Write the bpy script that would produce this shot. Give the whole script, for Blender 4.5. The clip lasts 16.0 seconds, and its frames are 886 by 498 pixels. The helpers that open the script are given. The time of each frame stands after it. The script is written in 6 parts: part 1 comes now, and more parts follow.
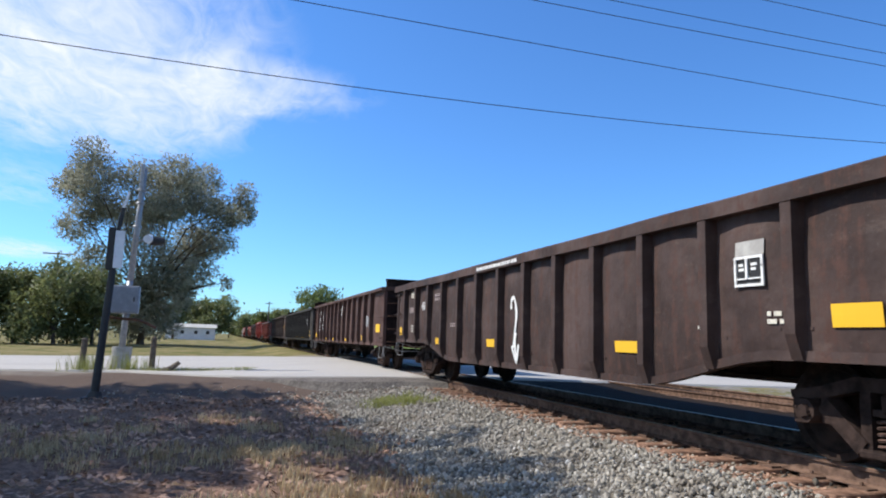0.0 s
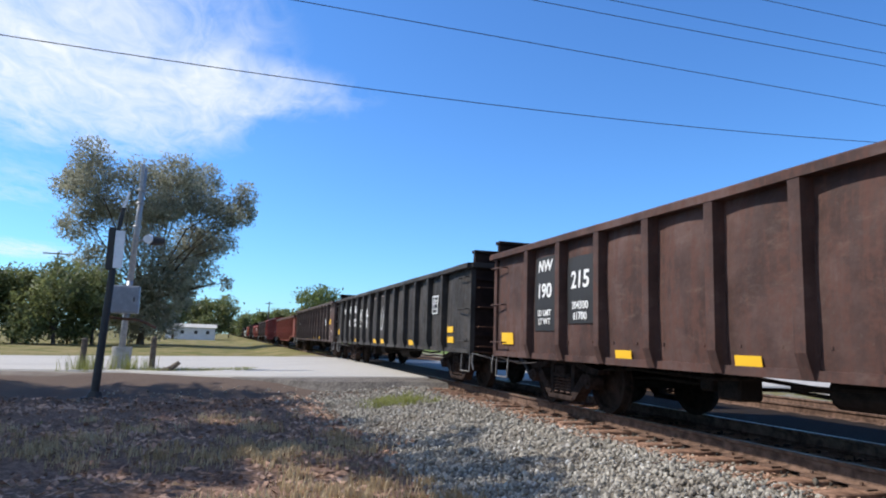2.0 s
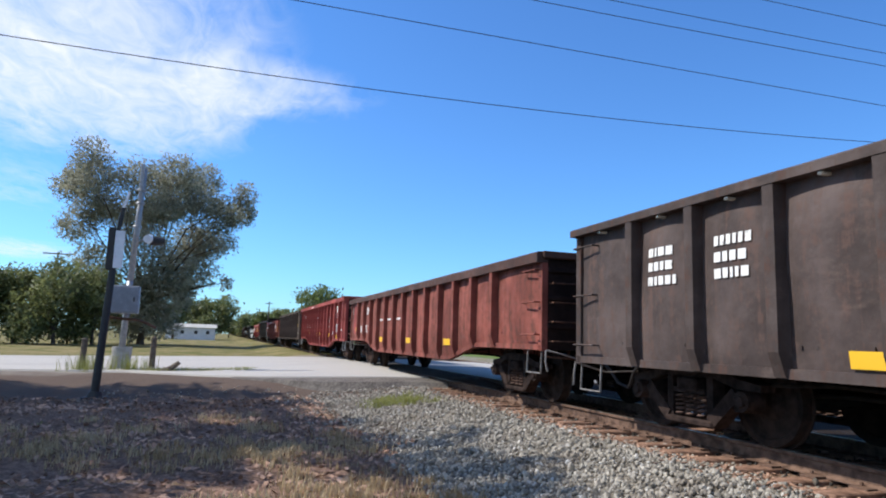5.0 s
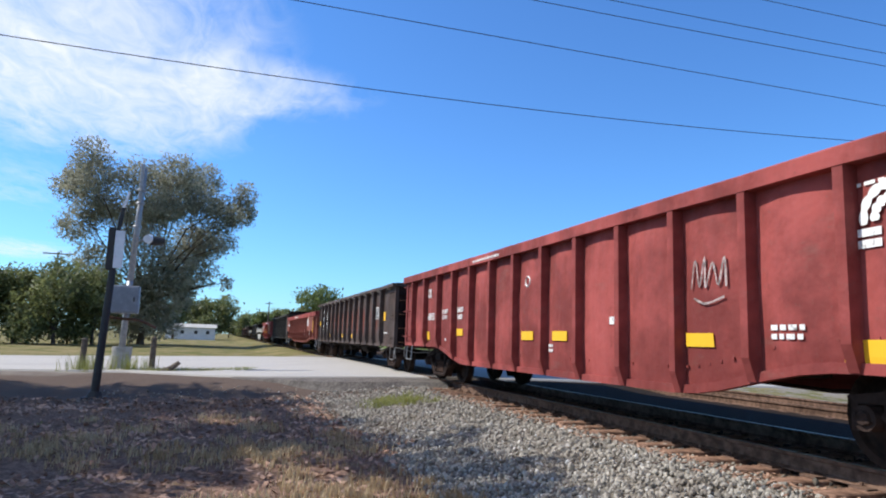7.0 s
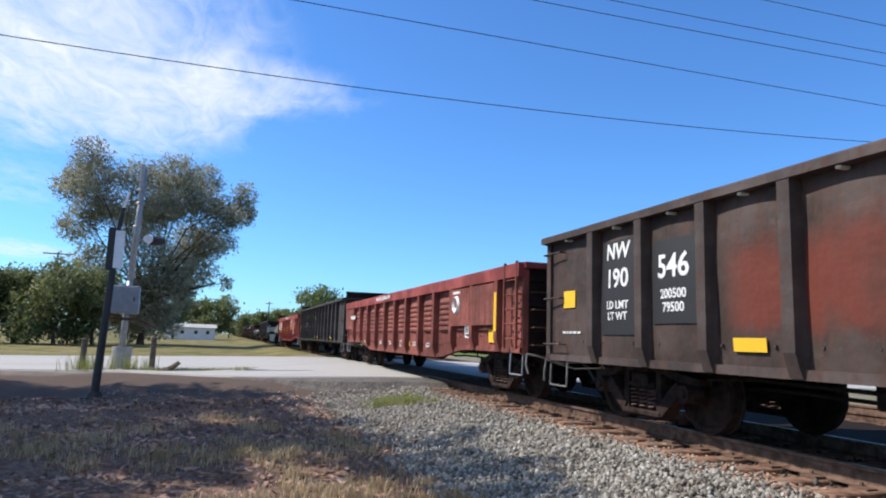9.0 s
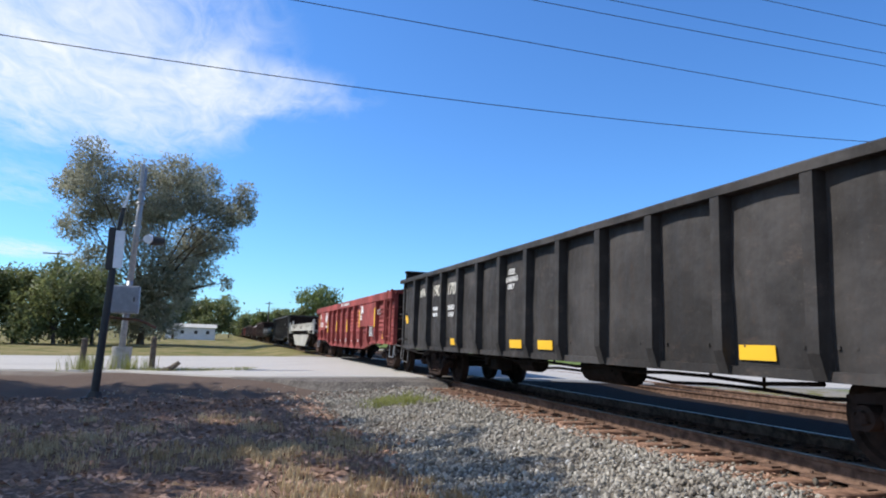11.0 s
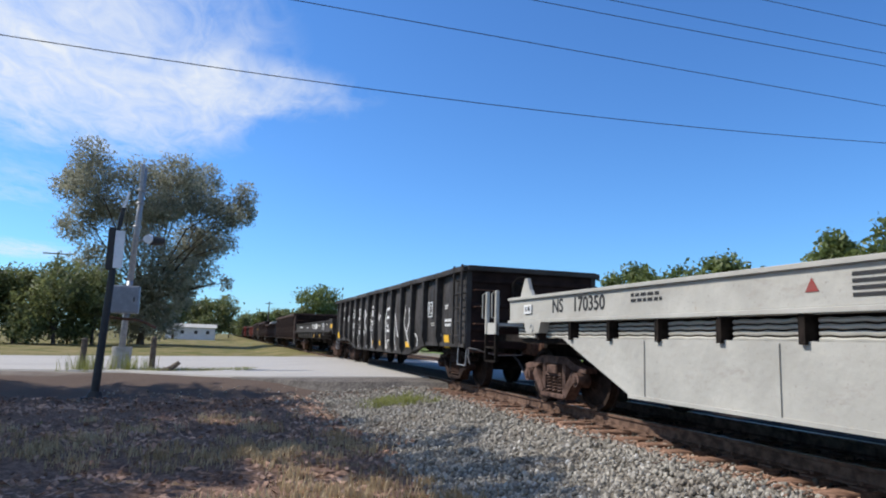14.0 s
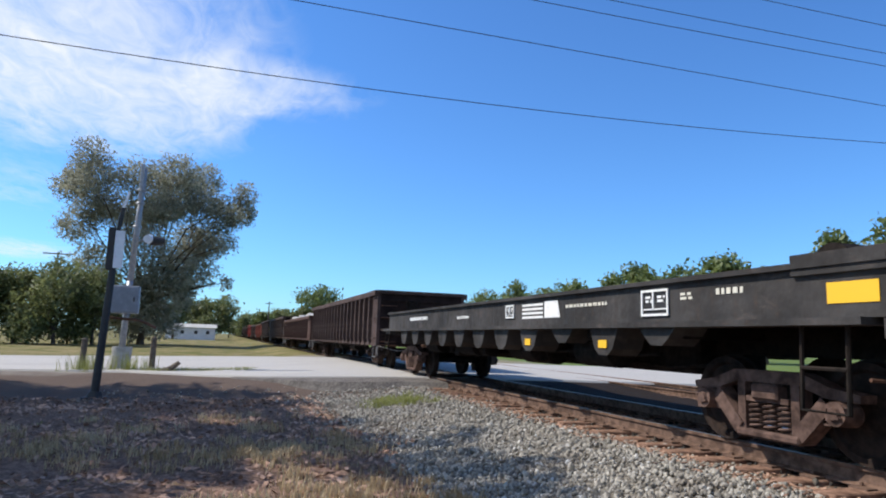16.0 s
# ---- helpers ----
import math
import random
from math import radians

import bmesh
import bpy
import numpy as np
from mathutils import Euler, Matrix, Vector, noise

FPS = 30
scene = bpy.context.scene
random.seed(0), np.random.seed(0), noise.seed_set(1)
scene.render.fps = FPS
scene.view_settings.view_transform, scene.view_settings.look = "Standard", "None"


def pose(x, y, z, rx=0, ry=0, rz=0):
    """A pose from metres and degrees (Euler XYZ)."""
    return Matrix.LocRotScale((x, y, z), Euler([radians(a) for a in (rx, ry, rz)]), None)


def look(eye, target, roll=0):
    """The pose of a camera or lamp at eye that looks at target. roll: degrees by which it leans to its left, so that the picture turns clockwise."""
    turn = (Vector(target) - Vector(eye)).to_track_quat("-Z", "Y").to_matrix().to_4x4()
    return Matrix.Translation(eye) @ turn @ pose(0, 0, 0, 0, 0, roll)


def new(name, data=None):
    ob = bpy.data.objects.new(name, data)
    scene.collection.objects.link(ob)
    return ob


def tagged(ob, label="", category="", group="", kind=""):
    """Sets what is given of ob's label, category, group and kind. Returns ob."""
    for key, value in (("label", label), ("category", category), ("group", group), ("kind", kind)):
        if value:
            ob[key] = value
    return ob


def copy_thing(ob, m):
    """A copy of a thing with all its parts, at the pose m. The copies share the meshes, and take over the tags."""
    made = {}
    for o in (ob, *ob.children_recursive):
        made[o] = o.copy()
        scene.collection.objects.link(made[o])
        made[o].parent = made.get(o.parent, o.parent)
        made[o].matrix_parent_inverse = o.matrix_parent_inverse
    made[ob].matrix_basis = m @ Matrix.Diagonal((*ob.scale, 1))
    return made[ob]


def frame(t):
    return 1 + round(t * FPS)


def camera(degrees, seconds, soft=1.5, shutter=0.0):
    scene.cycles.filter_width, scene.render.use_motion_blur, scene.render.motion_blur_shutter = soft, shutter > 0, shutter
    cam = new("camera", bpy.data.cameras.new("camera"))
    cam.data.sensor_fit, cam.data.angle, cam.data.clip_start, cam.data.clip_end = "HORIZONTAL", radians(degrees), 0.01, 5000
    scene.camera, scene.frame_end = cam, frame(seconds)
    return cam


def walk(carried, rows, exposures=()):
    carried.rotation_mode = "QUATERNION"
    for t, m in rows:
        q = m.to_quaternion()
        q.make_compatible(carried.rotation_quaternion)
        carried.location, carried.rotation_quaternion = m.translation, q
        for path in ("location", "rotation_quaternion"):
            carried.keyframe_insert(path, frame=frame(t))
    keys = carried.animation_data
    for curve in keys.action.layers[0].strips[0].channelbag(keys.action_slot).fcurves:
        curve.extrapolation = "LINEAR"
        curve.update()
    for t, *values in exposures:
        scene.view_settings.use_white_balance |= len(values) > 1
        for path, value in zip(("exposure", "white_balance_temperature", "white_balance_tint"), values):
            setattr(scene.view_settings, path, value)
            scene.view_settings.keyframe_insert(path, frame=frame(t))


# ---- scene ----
# ---- camera ----
EYE = Vector((0, 0, 0.988))
YAW, PITCH, ROLL = radians(17.877), radians(7.783), 1.767
AIM = EYE + Vector((math.sin(YAW) * math.cos(PITCH), math.cos(YAW) * math.cos(PITCH), math.sin(PITCH)))
cam = camera(67.3, 16.0, soft=2.0)
walk(cam, [(0.0, look(EYE, AIM, ROLL)), (16.0, look(EYE, AIM, ROLL))], exposures=[(0.0, 0.38), (12.5, 0.36), (13.5, 0.24), (14.5, 0.16), (15.5, 0.24), (16.0, 0.30)])

# ---- plan, in metres; z = 0 is the top of the rails, the track runs along y ----
TRACK_X = 6.2
GAUGE = 0.7525
SUN_X, SUN_Y = -0.85, 0.42
SUN_DIR = Vector((SUN_X, SUN_Y, 1.0)).normalized()


# ---- world and sun ----
def build_world():
    w = bpy.data.worlds.new("sky")
    scene.world = w
    w.use_nodes = True
    nt = w.node_tree
    nt.nodes.clear()
    N, L = nt.nodes.new, nt.links.new
    out, bg, sky = N("ShaderNodeOutputWorld"), N("ShaderNodeBackground"), N("ShaderNodeTexSky")
    sky.sky_type, sky.sun_disc = "NISHITA", False
    sky.sun_elevation = math.asin(SUN_DIR.z)
    sky.sun_rotation = math.atan2(SUN_DIR.x, SUN_DIR.y)
    sky.air_density, sky.dust_density, sky.ozone_density = 1.0, 0.3, 2.5
    bg.inputs["Strength"].default_value = 0.115
    tint = N("ShaderNodeMix")
    tint.data_type, tint.blend_type = "RGBA", "MULTIPLY"
    tint.inputs["Factor"].default_value = 1.0
    tint.inputs[7].default_value = (0.53, 0.93, 1.40, 1)
    L(sky.outputs[0], tint.inputs[6])
    # thin cirrus on a flat layer overhead
    tc, sep = N("ShaderNodeTexCoord"), N("ShaderNodeSeparateXYZ")
    L(tc.outputs["Generated"], sep.inputs[0])

    def math_node(op, a, b=None, clamp=False):
        m = N("ShaderNodeMath")
        m.operation, m.use_clamp = op, clamp
        for i, v in enumerate((a, b)):
            if v is None:
                continue
            if isinstance(v, (int, float)):
                m.inputs[i].default_value = v
            else:
                L(v, m.inputs[i])
        return m.outputs[0]

    zc = math_node("MAXIMUM", sep.outputs[2], 0.03)
    px, py = math_node("DIVIDE", sep.outputs[0], zc), math_node("DIVIDE", sep.outputs[1], zc)
    comb = N("ShaderNodeCombineXYZ")
    L(px, comb.inputs[0]), L(py, comb.inputs[1])
    mp = N("ShaderNodeMapping")
    mp.inputs["Rotation"].default_value = (0, 0, radians(24))
    mp.inputs["Scale"].default_value = (1.25, 0.8, 1)
    L(comb.outputs[0], mp.inputs[0])
    n1, n2 = N("ShaderNodeTexNoise"), N("ShaderNodeTexNoise")
    n1.inputs["Scale"].default_value, n1.inputs["Detail"].default_value, n1.inputs["Roughness"].default_value = 1.5, 8, 0.58
    n1.inputs["Distortion"].default_value = 0.9
    mp2 = N("ShaderNodeMapping")
    mp2.inputs["Rotation"].default_value = (0, 0, radians(30))
    mp2.inputs["Scale"].default_value = (3.2, 1.2, 1)
    L(comb.outputs[0], mp2.inputs[0])
    n2.inputs["Scale"].default_value, n2.inputs["Detail"].default_value, n2.inputs["Roughness"].default_value = 2.6, 9, 0.62
    n2.inputs["Distortion"].default_value = 1.2
    L(mp.outputs[0], n1.inputs[0]), L(mp2.outputs[0], n2.inputs[0])

    # cloud banks to the north-west: centre and reach on the cloud layer
    def bank(bx, by, rx, ry):
        cx = math_node("MULTIPLY", math_node("SUBTRACT", px, bx), 1 / rx)
        cy = math_node("MULTIPLY", math_node("SUBTRACT", py, by), 1 / ry)
        d2 = math_node("ADD", math_node("MULTIPLY", cx, cx), math_node("MULTIPLY", cy, cy))
        return math_node("SUBTRACT", 1.0, d2, True)

    banks = math_node("ADD", bank(-0.72, 2.75, 1.0, 1.75), math_node("MULTIPLY", bank(-3.0, 9.8, 1.5, 1.6), 0.7), True)
    banks = math_node("ADD", banks, math_node("MULTIPLY", bank(-1.9, 5.2, 1.2, 1.5), 0.4), True)
    banks = math_node("ADD", banks, math_node("MULTIPLY", bank(0.12, 2.75, 0.5, 0.4), 0.45), True)
    # unseen cirrus added to the west and south, to whiten the skylight
    for west in (bank(-3.4, 0.6, 2.9, 2.6), bank(-1.6, -1.6, 2.2, 1.8), bank(0.6, -4.0, 4.0, 2.8)):
        banks = math_node("ADD", banks, west, True)
    dens = math_node("ADD", math_node("MULTIPLY", n1.outputs[0], 0.9), math_node("MULTIPLY", n2.outputs[0], 0.75))
    dens = math_node("ADD", dens, math_node("MULTIPLY", banks, 0.55))
    amt = math_node("MULTIPLY", math_node("SUBTRACT", dens, 0.82), 1.35, True)
    amt = math_node("MULTIPLY", amt, math_node("MULTIPLY", banks, 1.9, True), True)
    mix = N("ShaderNodeMix")
    mix.data_type = "RGBA"
    L(amt, mix.inputs["Factor"]), L(tint.outputs[2], mix.inputs[6])
    mix.inputs[7].default_value = (6.3, 6.7, 7.3, 1)
    L(mix.outputs[2], bg.inputs["Color"]), L(bg.outputs[0], out.inputs[0])

    sun = new("sun", bpy.data.lights.new("sun", "SUN"))
    sun.data.energy, sun.data.angle, sun.data.color = 4.8, radians(0.53), (1.0, 0.94, 0.86)
    sun.matrix_world = look(SUN_DIR * 60, (0, 0, 0))


build_world()


# ---- materials ----
class Nodes:
    """A small wrapper round one material's node tree."""

    def __init__(self, name):
        self.mat = bpy.data.materials.new(name)
        self.mat.use_nodes = True
        self.t = self.mat.node_tree
        self.b = self.t.nodes["Principled BSDF"]
        tc = self.t.nodes.new("ShaderNodeTexCoord")
        self.obj = tc.outputs["Object"]
        geo = self.t.nodes.new("ShaderNodeNewGeometry")
        self.pos, self.island = geo.outputs["Position"], geo.outputs["Random Per Island"]
        info = self.t.nodes.new("ShaderNodeObjectInfo")
        self.rand = info.outputs["Random"]

    def put(self, sock, v):
        if isinstance(v, (int, float)):
            sock.default_value = v
        elif isinstance(v, tuple):
            sock.default_value = v if len(v) == 4 or sock.type == "VECTOR" else (*v, 1)
        else:
            self.t.links.new(v, sock)

    def noise(self, scale, detail=4, rough=0.55, vec=None, stretch=None, distort=0.0):
        n = self.t.nodes.new("ShaderNodeTexNoise")
        n.inputs["Scale"].default_value, n.inputs["Detail"].default_value = scale, detail
        n.inputs["Roughness"].default_value, n.inputs["Distortion"].default_value = rough, distort
        v = vec or self.obj
        if stretch:
            m = self.t.nodes.new("ShaderNodeMapping")
            m.inputs["Scale"].default_value = stretch
            self.t.links.new(v, m.inputs[0])
            v = m.outputs[0]
        self.t.links.new(v, n.inputs[0])
        return n.outputs[0]

    def ramp(self, fac, lo, hi, a=0.0, b=1.0):
        m = self.t.nodes.new("ShaderNodeMapRange")
        m.interpolation_type = "SMOOTHSTEP"
        for i, v in zip((0, 1, 2, 3, 4), (fac, lo, hi, a, b)):
            self.put(m.inputs[i], v)
        return m.outputs[0]

    def mix(self, fac, a, b, mode="MIX"):
        m = self.t.nodes.new("ShaderNodeMix")
        m.data_type, m.blend_type = "RGBA", mode
        self.put(m.inputs[0], fac), self.put(m.inputs[6], a), self.put(m.inputs[7], b)
        return m.outputs[2]

    def op(self, kind, a, b=0.0):
        m = self.t.nodes.new("ShaderNodeMath")
        m.operation = kind
        self.put(m.inputs[0], a), self.put(m.inputs[1], b)
        return m.outputs[0]

    def axis(self, vec, i):
        s = self.t.nodes.new("ShaderNodeSeparateXYZ")
        self.t.links.new(vec, s.inputs[0])
        return s.outputs[i]

    def bump(self, h, strength=0.3, dist=0.02):
        m = self.t.nodes.new("ShaderNodeBump")
        m.inputs["Strength"].default_value, m.inputs["Distance"].default_value = strength, dist
        self.t.links.new(h, m.inputs["Height"])
        self.t.links.new(m.outputs[0], self.b.inputs["Normal"])

    def done(self, color, rough=0.7, metal=0.0, spec=None):
        self.put(self.b.inputs["Base Color"], color)
        self.put(self.b.inputs["Roughness"], rough)
        self.put(self.b.inputs["Metallic"], metal)
        if spec is not None:
            self.b.inputs["Specular IOR Level"].default_value = spec
        return self.mat


def car_paint(name, base, worn, rust_at=0.58, gloss=0.55, dirt=1.0, primer=None):
    """Old freight car paint: faded, streaked downwards, with rust coming through."""
    n = Nodes(name)
    big = n.noise(0.9, 6, 0.6)
    fine = n.noise(9, 6, 0.65)
    streak = n.noise(2.2, 6, 0.65, stretch=(1, 3.5, 0.3))
    col = n.mix(n.ramp(big, 0.38, 0.68), tuple(c * (1 - 0.2 * dirt) for c in base), tuple(min(1, c * (1 + 0.65 * dirt) + 0.008) for c in base))
    m = n.op("ADD", n.op("MULTIPLY", streak, 0.6), n.op("MULTIPLY", fine, 0.4))
    col = n.mix(n.ramp(m, rust_at - 0.06, rust_at + 0.07, 0, 0.85), col, worn)
    # dust, scrapes and pale scuffs
    col = n.mix(n.ramp(n.noise(3.1, 7, 0.72, stretch=(1, 0.6, 1.6)), 0.56, 0.70, 0, 0.24), col, (0.16, 0.115, 0.095))
    col = n.mix(n.ramp(n.noise(30, 3), 0.62, 0.75, 0, 0.35), col, (0.10, 0.085, 0.075))
    col = n.mix(n.ramp(n.noise(1.7, 6, 0.7, distort=0.7), 0.58, 0.72, 0, 0.45 * dirt), col, tuple(c * 0.45 for c in base))
    if primer:
        # a band of red primer, worn through at its rims: colour, strength, and its stretch along the car
        tone, strength, y0, y1 = primer
        z = n.op("ADD", n.axis(n.obj, 2), n.op("MULTIPLY", n.op("SUBTRACT", n.noise(1.6, 6, 0.65), 0.5), 0.9))
        y = n.axis(n.obj, 1)
        k = n.op("MULTIPLY", n.op("MULTIPLY", n.ramp(z, 1.0, 1.3), n.ramp(z, 2.2, 1.75)), n.op("MULTIPLY", n.ramp(y, y0, y0 + 0.4), n.ramp(y, y1 + 0.4, y1)))
        k = n.op("MULTIPLY", k, n.ramp(n.noise(0.8, 4, 0.6, stretch=(1, 1, 0.5)), 0.36, 0.52, 0.25, strength))
        col = n.mix(k, col, tone)
    n.bump(n.op("ADD", n.op("MULTIPLY", fine, 0.5), n.op("MULTIPLY", n.noise(2.4, 3), 2.5)), 0.35, 0.03)
    return n.done(col, n.ramp(m, 0.3, 0.7, gloss, 0.92), 0.0, 0.22)


def speckled(name, a, b, scale=20, rough=0.85, bump=0.3, metal=0.0, vec="obj", spec=None):
    n = Nodes(name)
    v = n.obj if vec == "obj" else n.pos
    f, g = n.noise(scale, 6, 0.65, v), n.noise(scale / 8, 4, 0.6, v)
    col = n.mix(n.ramp(n.op("ADD", n.op("MULTIPLY", f, 0.6), n.op("MULTIPLY", g, 0.4)), 0.36, 0.64), a, b)
    if bump:
        n.bump(f, bump, 0.3 / scale)
    return n.done(col, rough, metal, 0.08 if spec is None and rough > 0.8 else spec)


def stencil(name, color, wear=0.62):
    """Stencilled paint, chipped and dusty."""
    n = Nodes(name)
    f = n.noise(14, 5, 0.7)
    col = n.mix(n.ramp(f, wear - 0.06, wear + 0.08, 0, 0.75), color, (0.06, 0.05, 0.045))
    return n.done(col, 0.65)


def foliage(name, dark, light, scale=0.5):
    n = Nodes(name)
    r = n.ramp(n.noise(scale, 3, 0.6), 0.35, 0.65)
    col = n.mix(n.op("ADD", n.op("MULTIPLY", r, 0.5), n.op("MULTIPLY", n.island, 0.5)), dark, light)
    n.done(col, 0.55)
    tr = n.t.nodes.new("ShaderNodeBsdfTranslucent")
    n.t.links.new(col, tr.inputs[0])
    ms = n.t.nodes.new("ShaderNodeMixShader")
    ms.inputs[0].default_value = 0.42
    n.t.links.new(n.b.outputs[0], ms.inputs[1]), n.t.links.new(tr.outputs[0], ms.inputs[2])
    n.t.links.new(ms.outputs[0], n.t.nodes["Material Output"].inputs[0])
    return n.mat


M = {
    "brown": car_paint("brown_paint", (0.046, 0.029, 0.025), (0.076, 0.040, 0.032), 0.55),
    "brown_red": car_paint("brown_red_paint", (0.056, 0.031, 0.026), (0.088, 0.043, 0.034), 0.52),
    "black": car_paint("black_paint", (0.031, 0.028, 0.0265), (0.062, 0.044, 0.036), 0.62, 0.5),
    "charcoal": car_paint("charcoal_paint", (0.054, 0.040, 0.036), (0.080, 0.044, 0.034), 0.55),
    "primer": car_paint("primered_paint", (0.046, 0.032, 0.027), (0.080, 0.044, 0.034), 0.55, primer=((0.135, 0.034, 0.022), 0.95, -6.2, 4.0)),
    "primer_faint": car_paint("faintly_primered_paint", (0.060, 0.044, 0.040), (0.105, 0.066, 0.055), 0.55, primer=((0.095, 0.034, 0.027), 0.38, -8.3, 3.0)),
    "red": car_paint("oxide_red_paint", (0.205, 0.041, 0.036), (0.125, 0.038, 0.033), 0.66),
    "red_faded": car_paint("faded_red_paint", (0.18, 0.050, 0.036), (0.095, 0.042, 0.032), 0.54),
    "pale": car_paint("pale_grey_paint", (0.37, 0.36, 0.325), (0.27, 0.215, 0.165), 0.66, 0.6, 0.25),
    "rust": speckled("rusty_steel", (0.055, 0.032, 0.024), (0.13, 0.07, 0.048), 14, 0.85),
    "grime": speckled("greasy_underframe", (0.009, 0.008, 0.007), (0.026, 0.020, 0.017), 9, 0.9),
    # gondola trucks: grease, plus the car body's shade put into the casting colour
    "greasy": speckled("greasy_truck_casting", (0.014, 0.010, 0.009), (0.052, 0.035, 0.030), 7, 0.85),
    "truck": speckled("truck_casting", (0.045, 0.029, 0.024), (0.150, 0.096, 0.078), 7, 0.85),
    # car ends facing away from the sun: their shade is in the colour
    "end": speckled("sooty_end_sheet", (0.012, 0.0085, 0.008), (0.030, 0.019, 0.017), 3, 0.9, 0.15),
    "step": speckled("worn_step_iron", (0.12, 0.11, 0.105), (0.24, 0.225, 0.215), 12, 0.7, 0.1),
    "wheel": speckled("wheel_steel", (0.012, 0.010, 0.009), (0.040, 0.027, 0.022), 8, 0.85, 0.15),
    "tread": speckled("polished_rail_steel", (0.24, 0.22, 0.20), (0.34, 0.32, 0.29), 12, 0.38, 0.05, 0.95),
    "rail": speckled("rusty_rail", (0.065, 0.041, 0.031), (0.18, 0.115, 0.085), 9, 0.95),
    "tie": speckled("weathered_tie", (0.11, 0.064, 0.046), (0.33, 0.20, 0.14), 11, 0.95),
    "white": stencil("white_stencil", (0.72, 0.72, 0.70)),
    "cream": stencil("cream_stencil", (0.60, 0.57, 0.48)),
    "dark": stencil("black_stencil", (0.012, 0.012, 0.013), 0.8),
    "yellow": stencil("yellow_reflector", (0.78, 0.44, 0.015), 0.72),
    "grey": speckled("galvanised_steel", (0.25, 0.26, 0.28), (0.36, 0.37, 0.39), 10, 0.5, 0.1, 0.4),
    "box": speckled("grey_cabinet_paint", (0.17, 0.185, 0.215), (0.23, 0.245, 0.28), 5, 0.5, 0.05),
    "pitch": speckled("matt_black_paint", (0.012, 0.012, 0.014), (0.028, 0.026, 0.026), 8, 0.6, 0.1),
    "tie_old": speckled("grey_old_tie", (0.03, 0.022, 0.018), (0.10, 0.068, 0.05), 11, 0.95),
    "wood": speckled("weathered_wood", (0.09, 0.07, 0.055), (0.19, 0.155, 0.125), 12, 0.9),
    "bark": speckled("bark", (0.05, 0.04, 0.032), (0.13, 0.105, 0.085), 6, 0.95),
    "concrete": speckled("old_concrete", (0.33, 0.32, 0.30), (0.47, 0.46, 0.43), 8, 0.9),
    "signwhite": speckled("white_sign_sheet", (0.62, 0.64, 0.68), (0.74, 0.76, 0.80), 6, 0.45, 0.05),
    "wire": speckled("cable_sheath", (0.02, 0.02, 0.022), (0.04, 0.04, 0.042), 5, 0.6, 0.0),
    "leaf": foliage("cottonwood_leaves", (0.12, 0.125, 0.08), (0.46, 0.45, 0.34)),
    "bush": foliage("shrub_leaves", (0.045, 0.062, 0.022), (0.26, 0.285, 0.11), 0.8),
    "fresh": foliage("sunlit_leaves", (0.07, 0.105, 0.03), (0.21, 0.25, 0.085), 0.4),
    "weed": foliage("weed_leaves", (0.12, 0.14, 0.03), (0.34, 0.35, 0.11), 2.0),
    "straw": foliage("dry_grass", (0.25, 0.17, 0.085), (0.57, 0.45, 0.27), 1.2),
    "litter": speckled("fallen_leaves", (0.17, 0.095, 0.066), (0.54, 0.36, 0.26), 3, 0.9, 0.2, 0.0, "pos"),
}


def stone_material():
    n = Nodes("crushed_stone")
    f = n.noise(30, 4, 0.6)
    col = n.mix(n.island, (0.135, 0.122, 0.100), (0.42, 0.385, 0.325))
    col = n.mix(n.ramp(n.noise(1.1, 3), 0.5, 0.7, 0, 0.5), col, (0.15, 0.115, 0.085))
    col = n.mix(n.ramp(n.island, 0.965, 0.98), col, (0.48, 0.46, 0.42))
    # shade under the train painted into the stone colour, with oil in the four-foot
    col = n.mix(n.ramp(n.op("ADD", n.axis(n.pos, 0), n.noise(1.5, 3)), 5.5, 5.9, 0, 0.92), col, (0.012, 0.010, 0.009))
    n.bump(f, 0.3, 0.01)
    return n.done(col, 0.9, 0.0, 0.2)


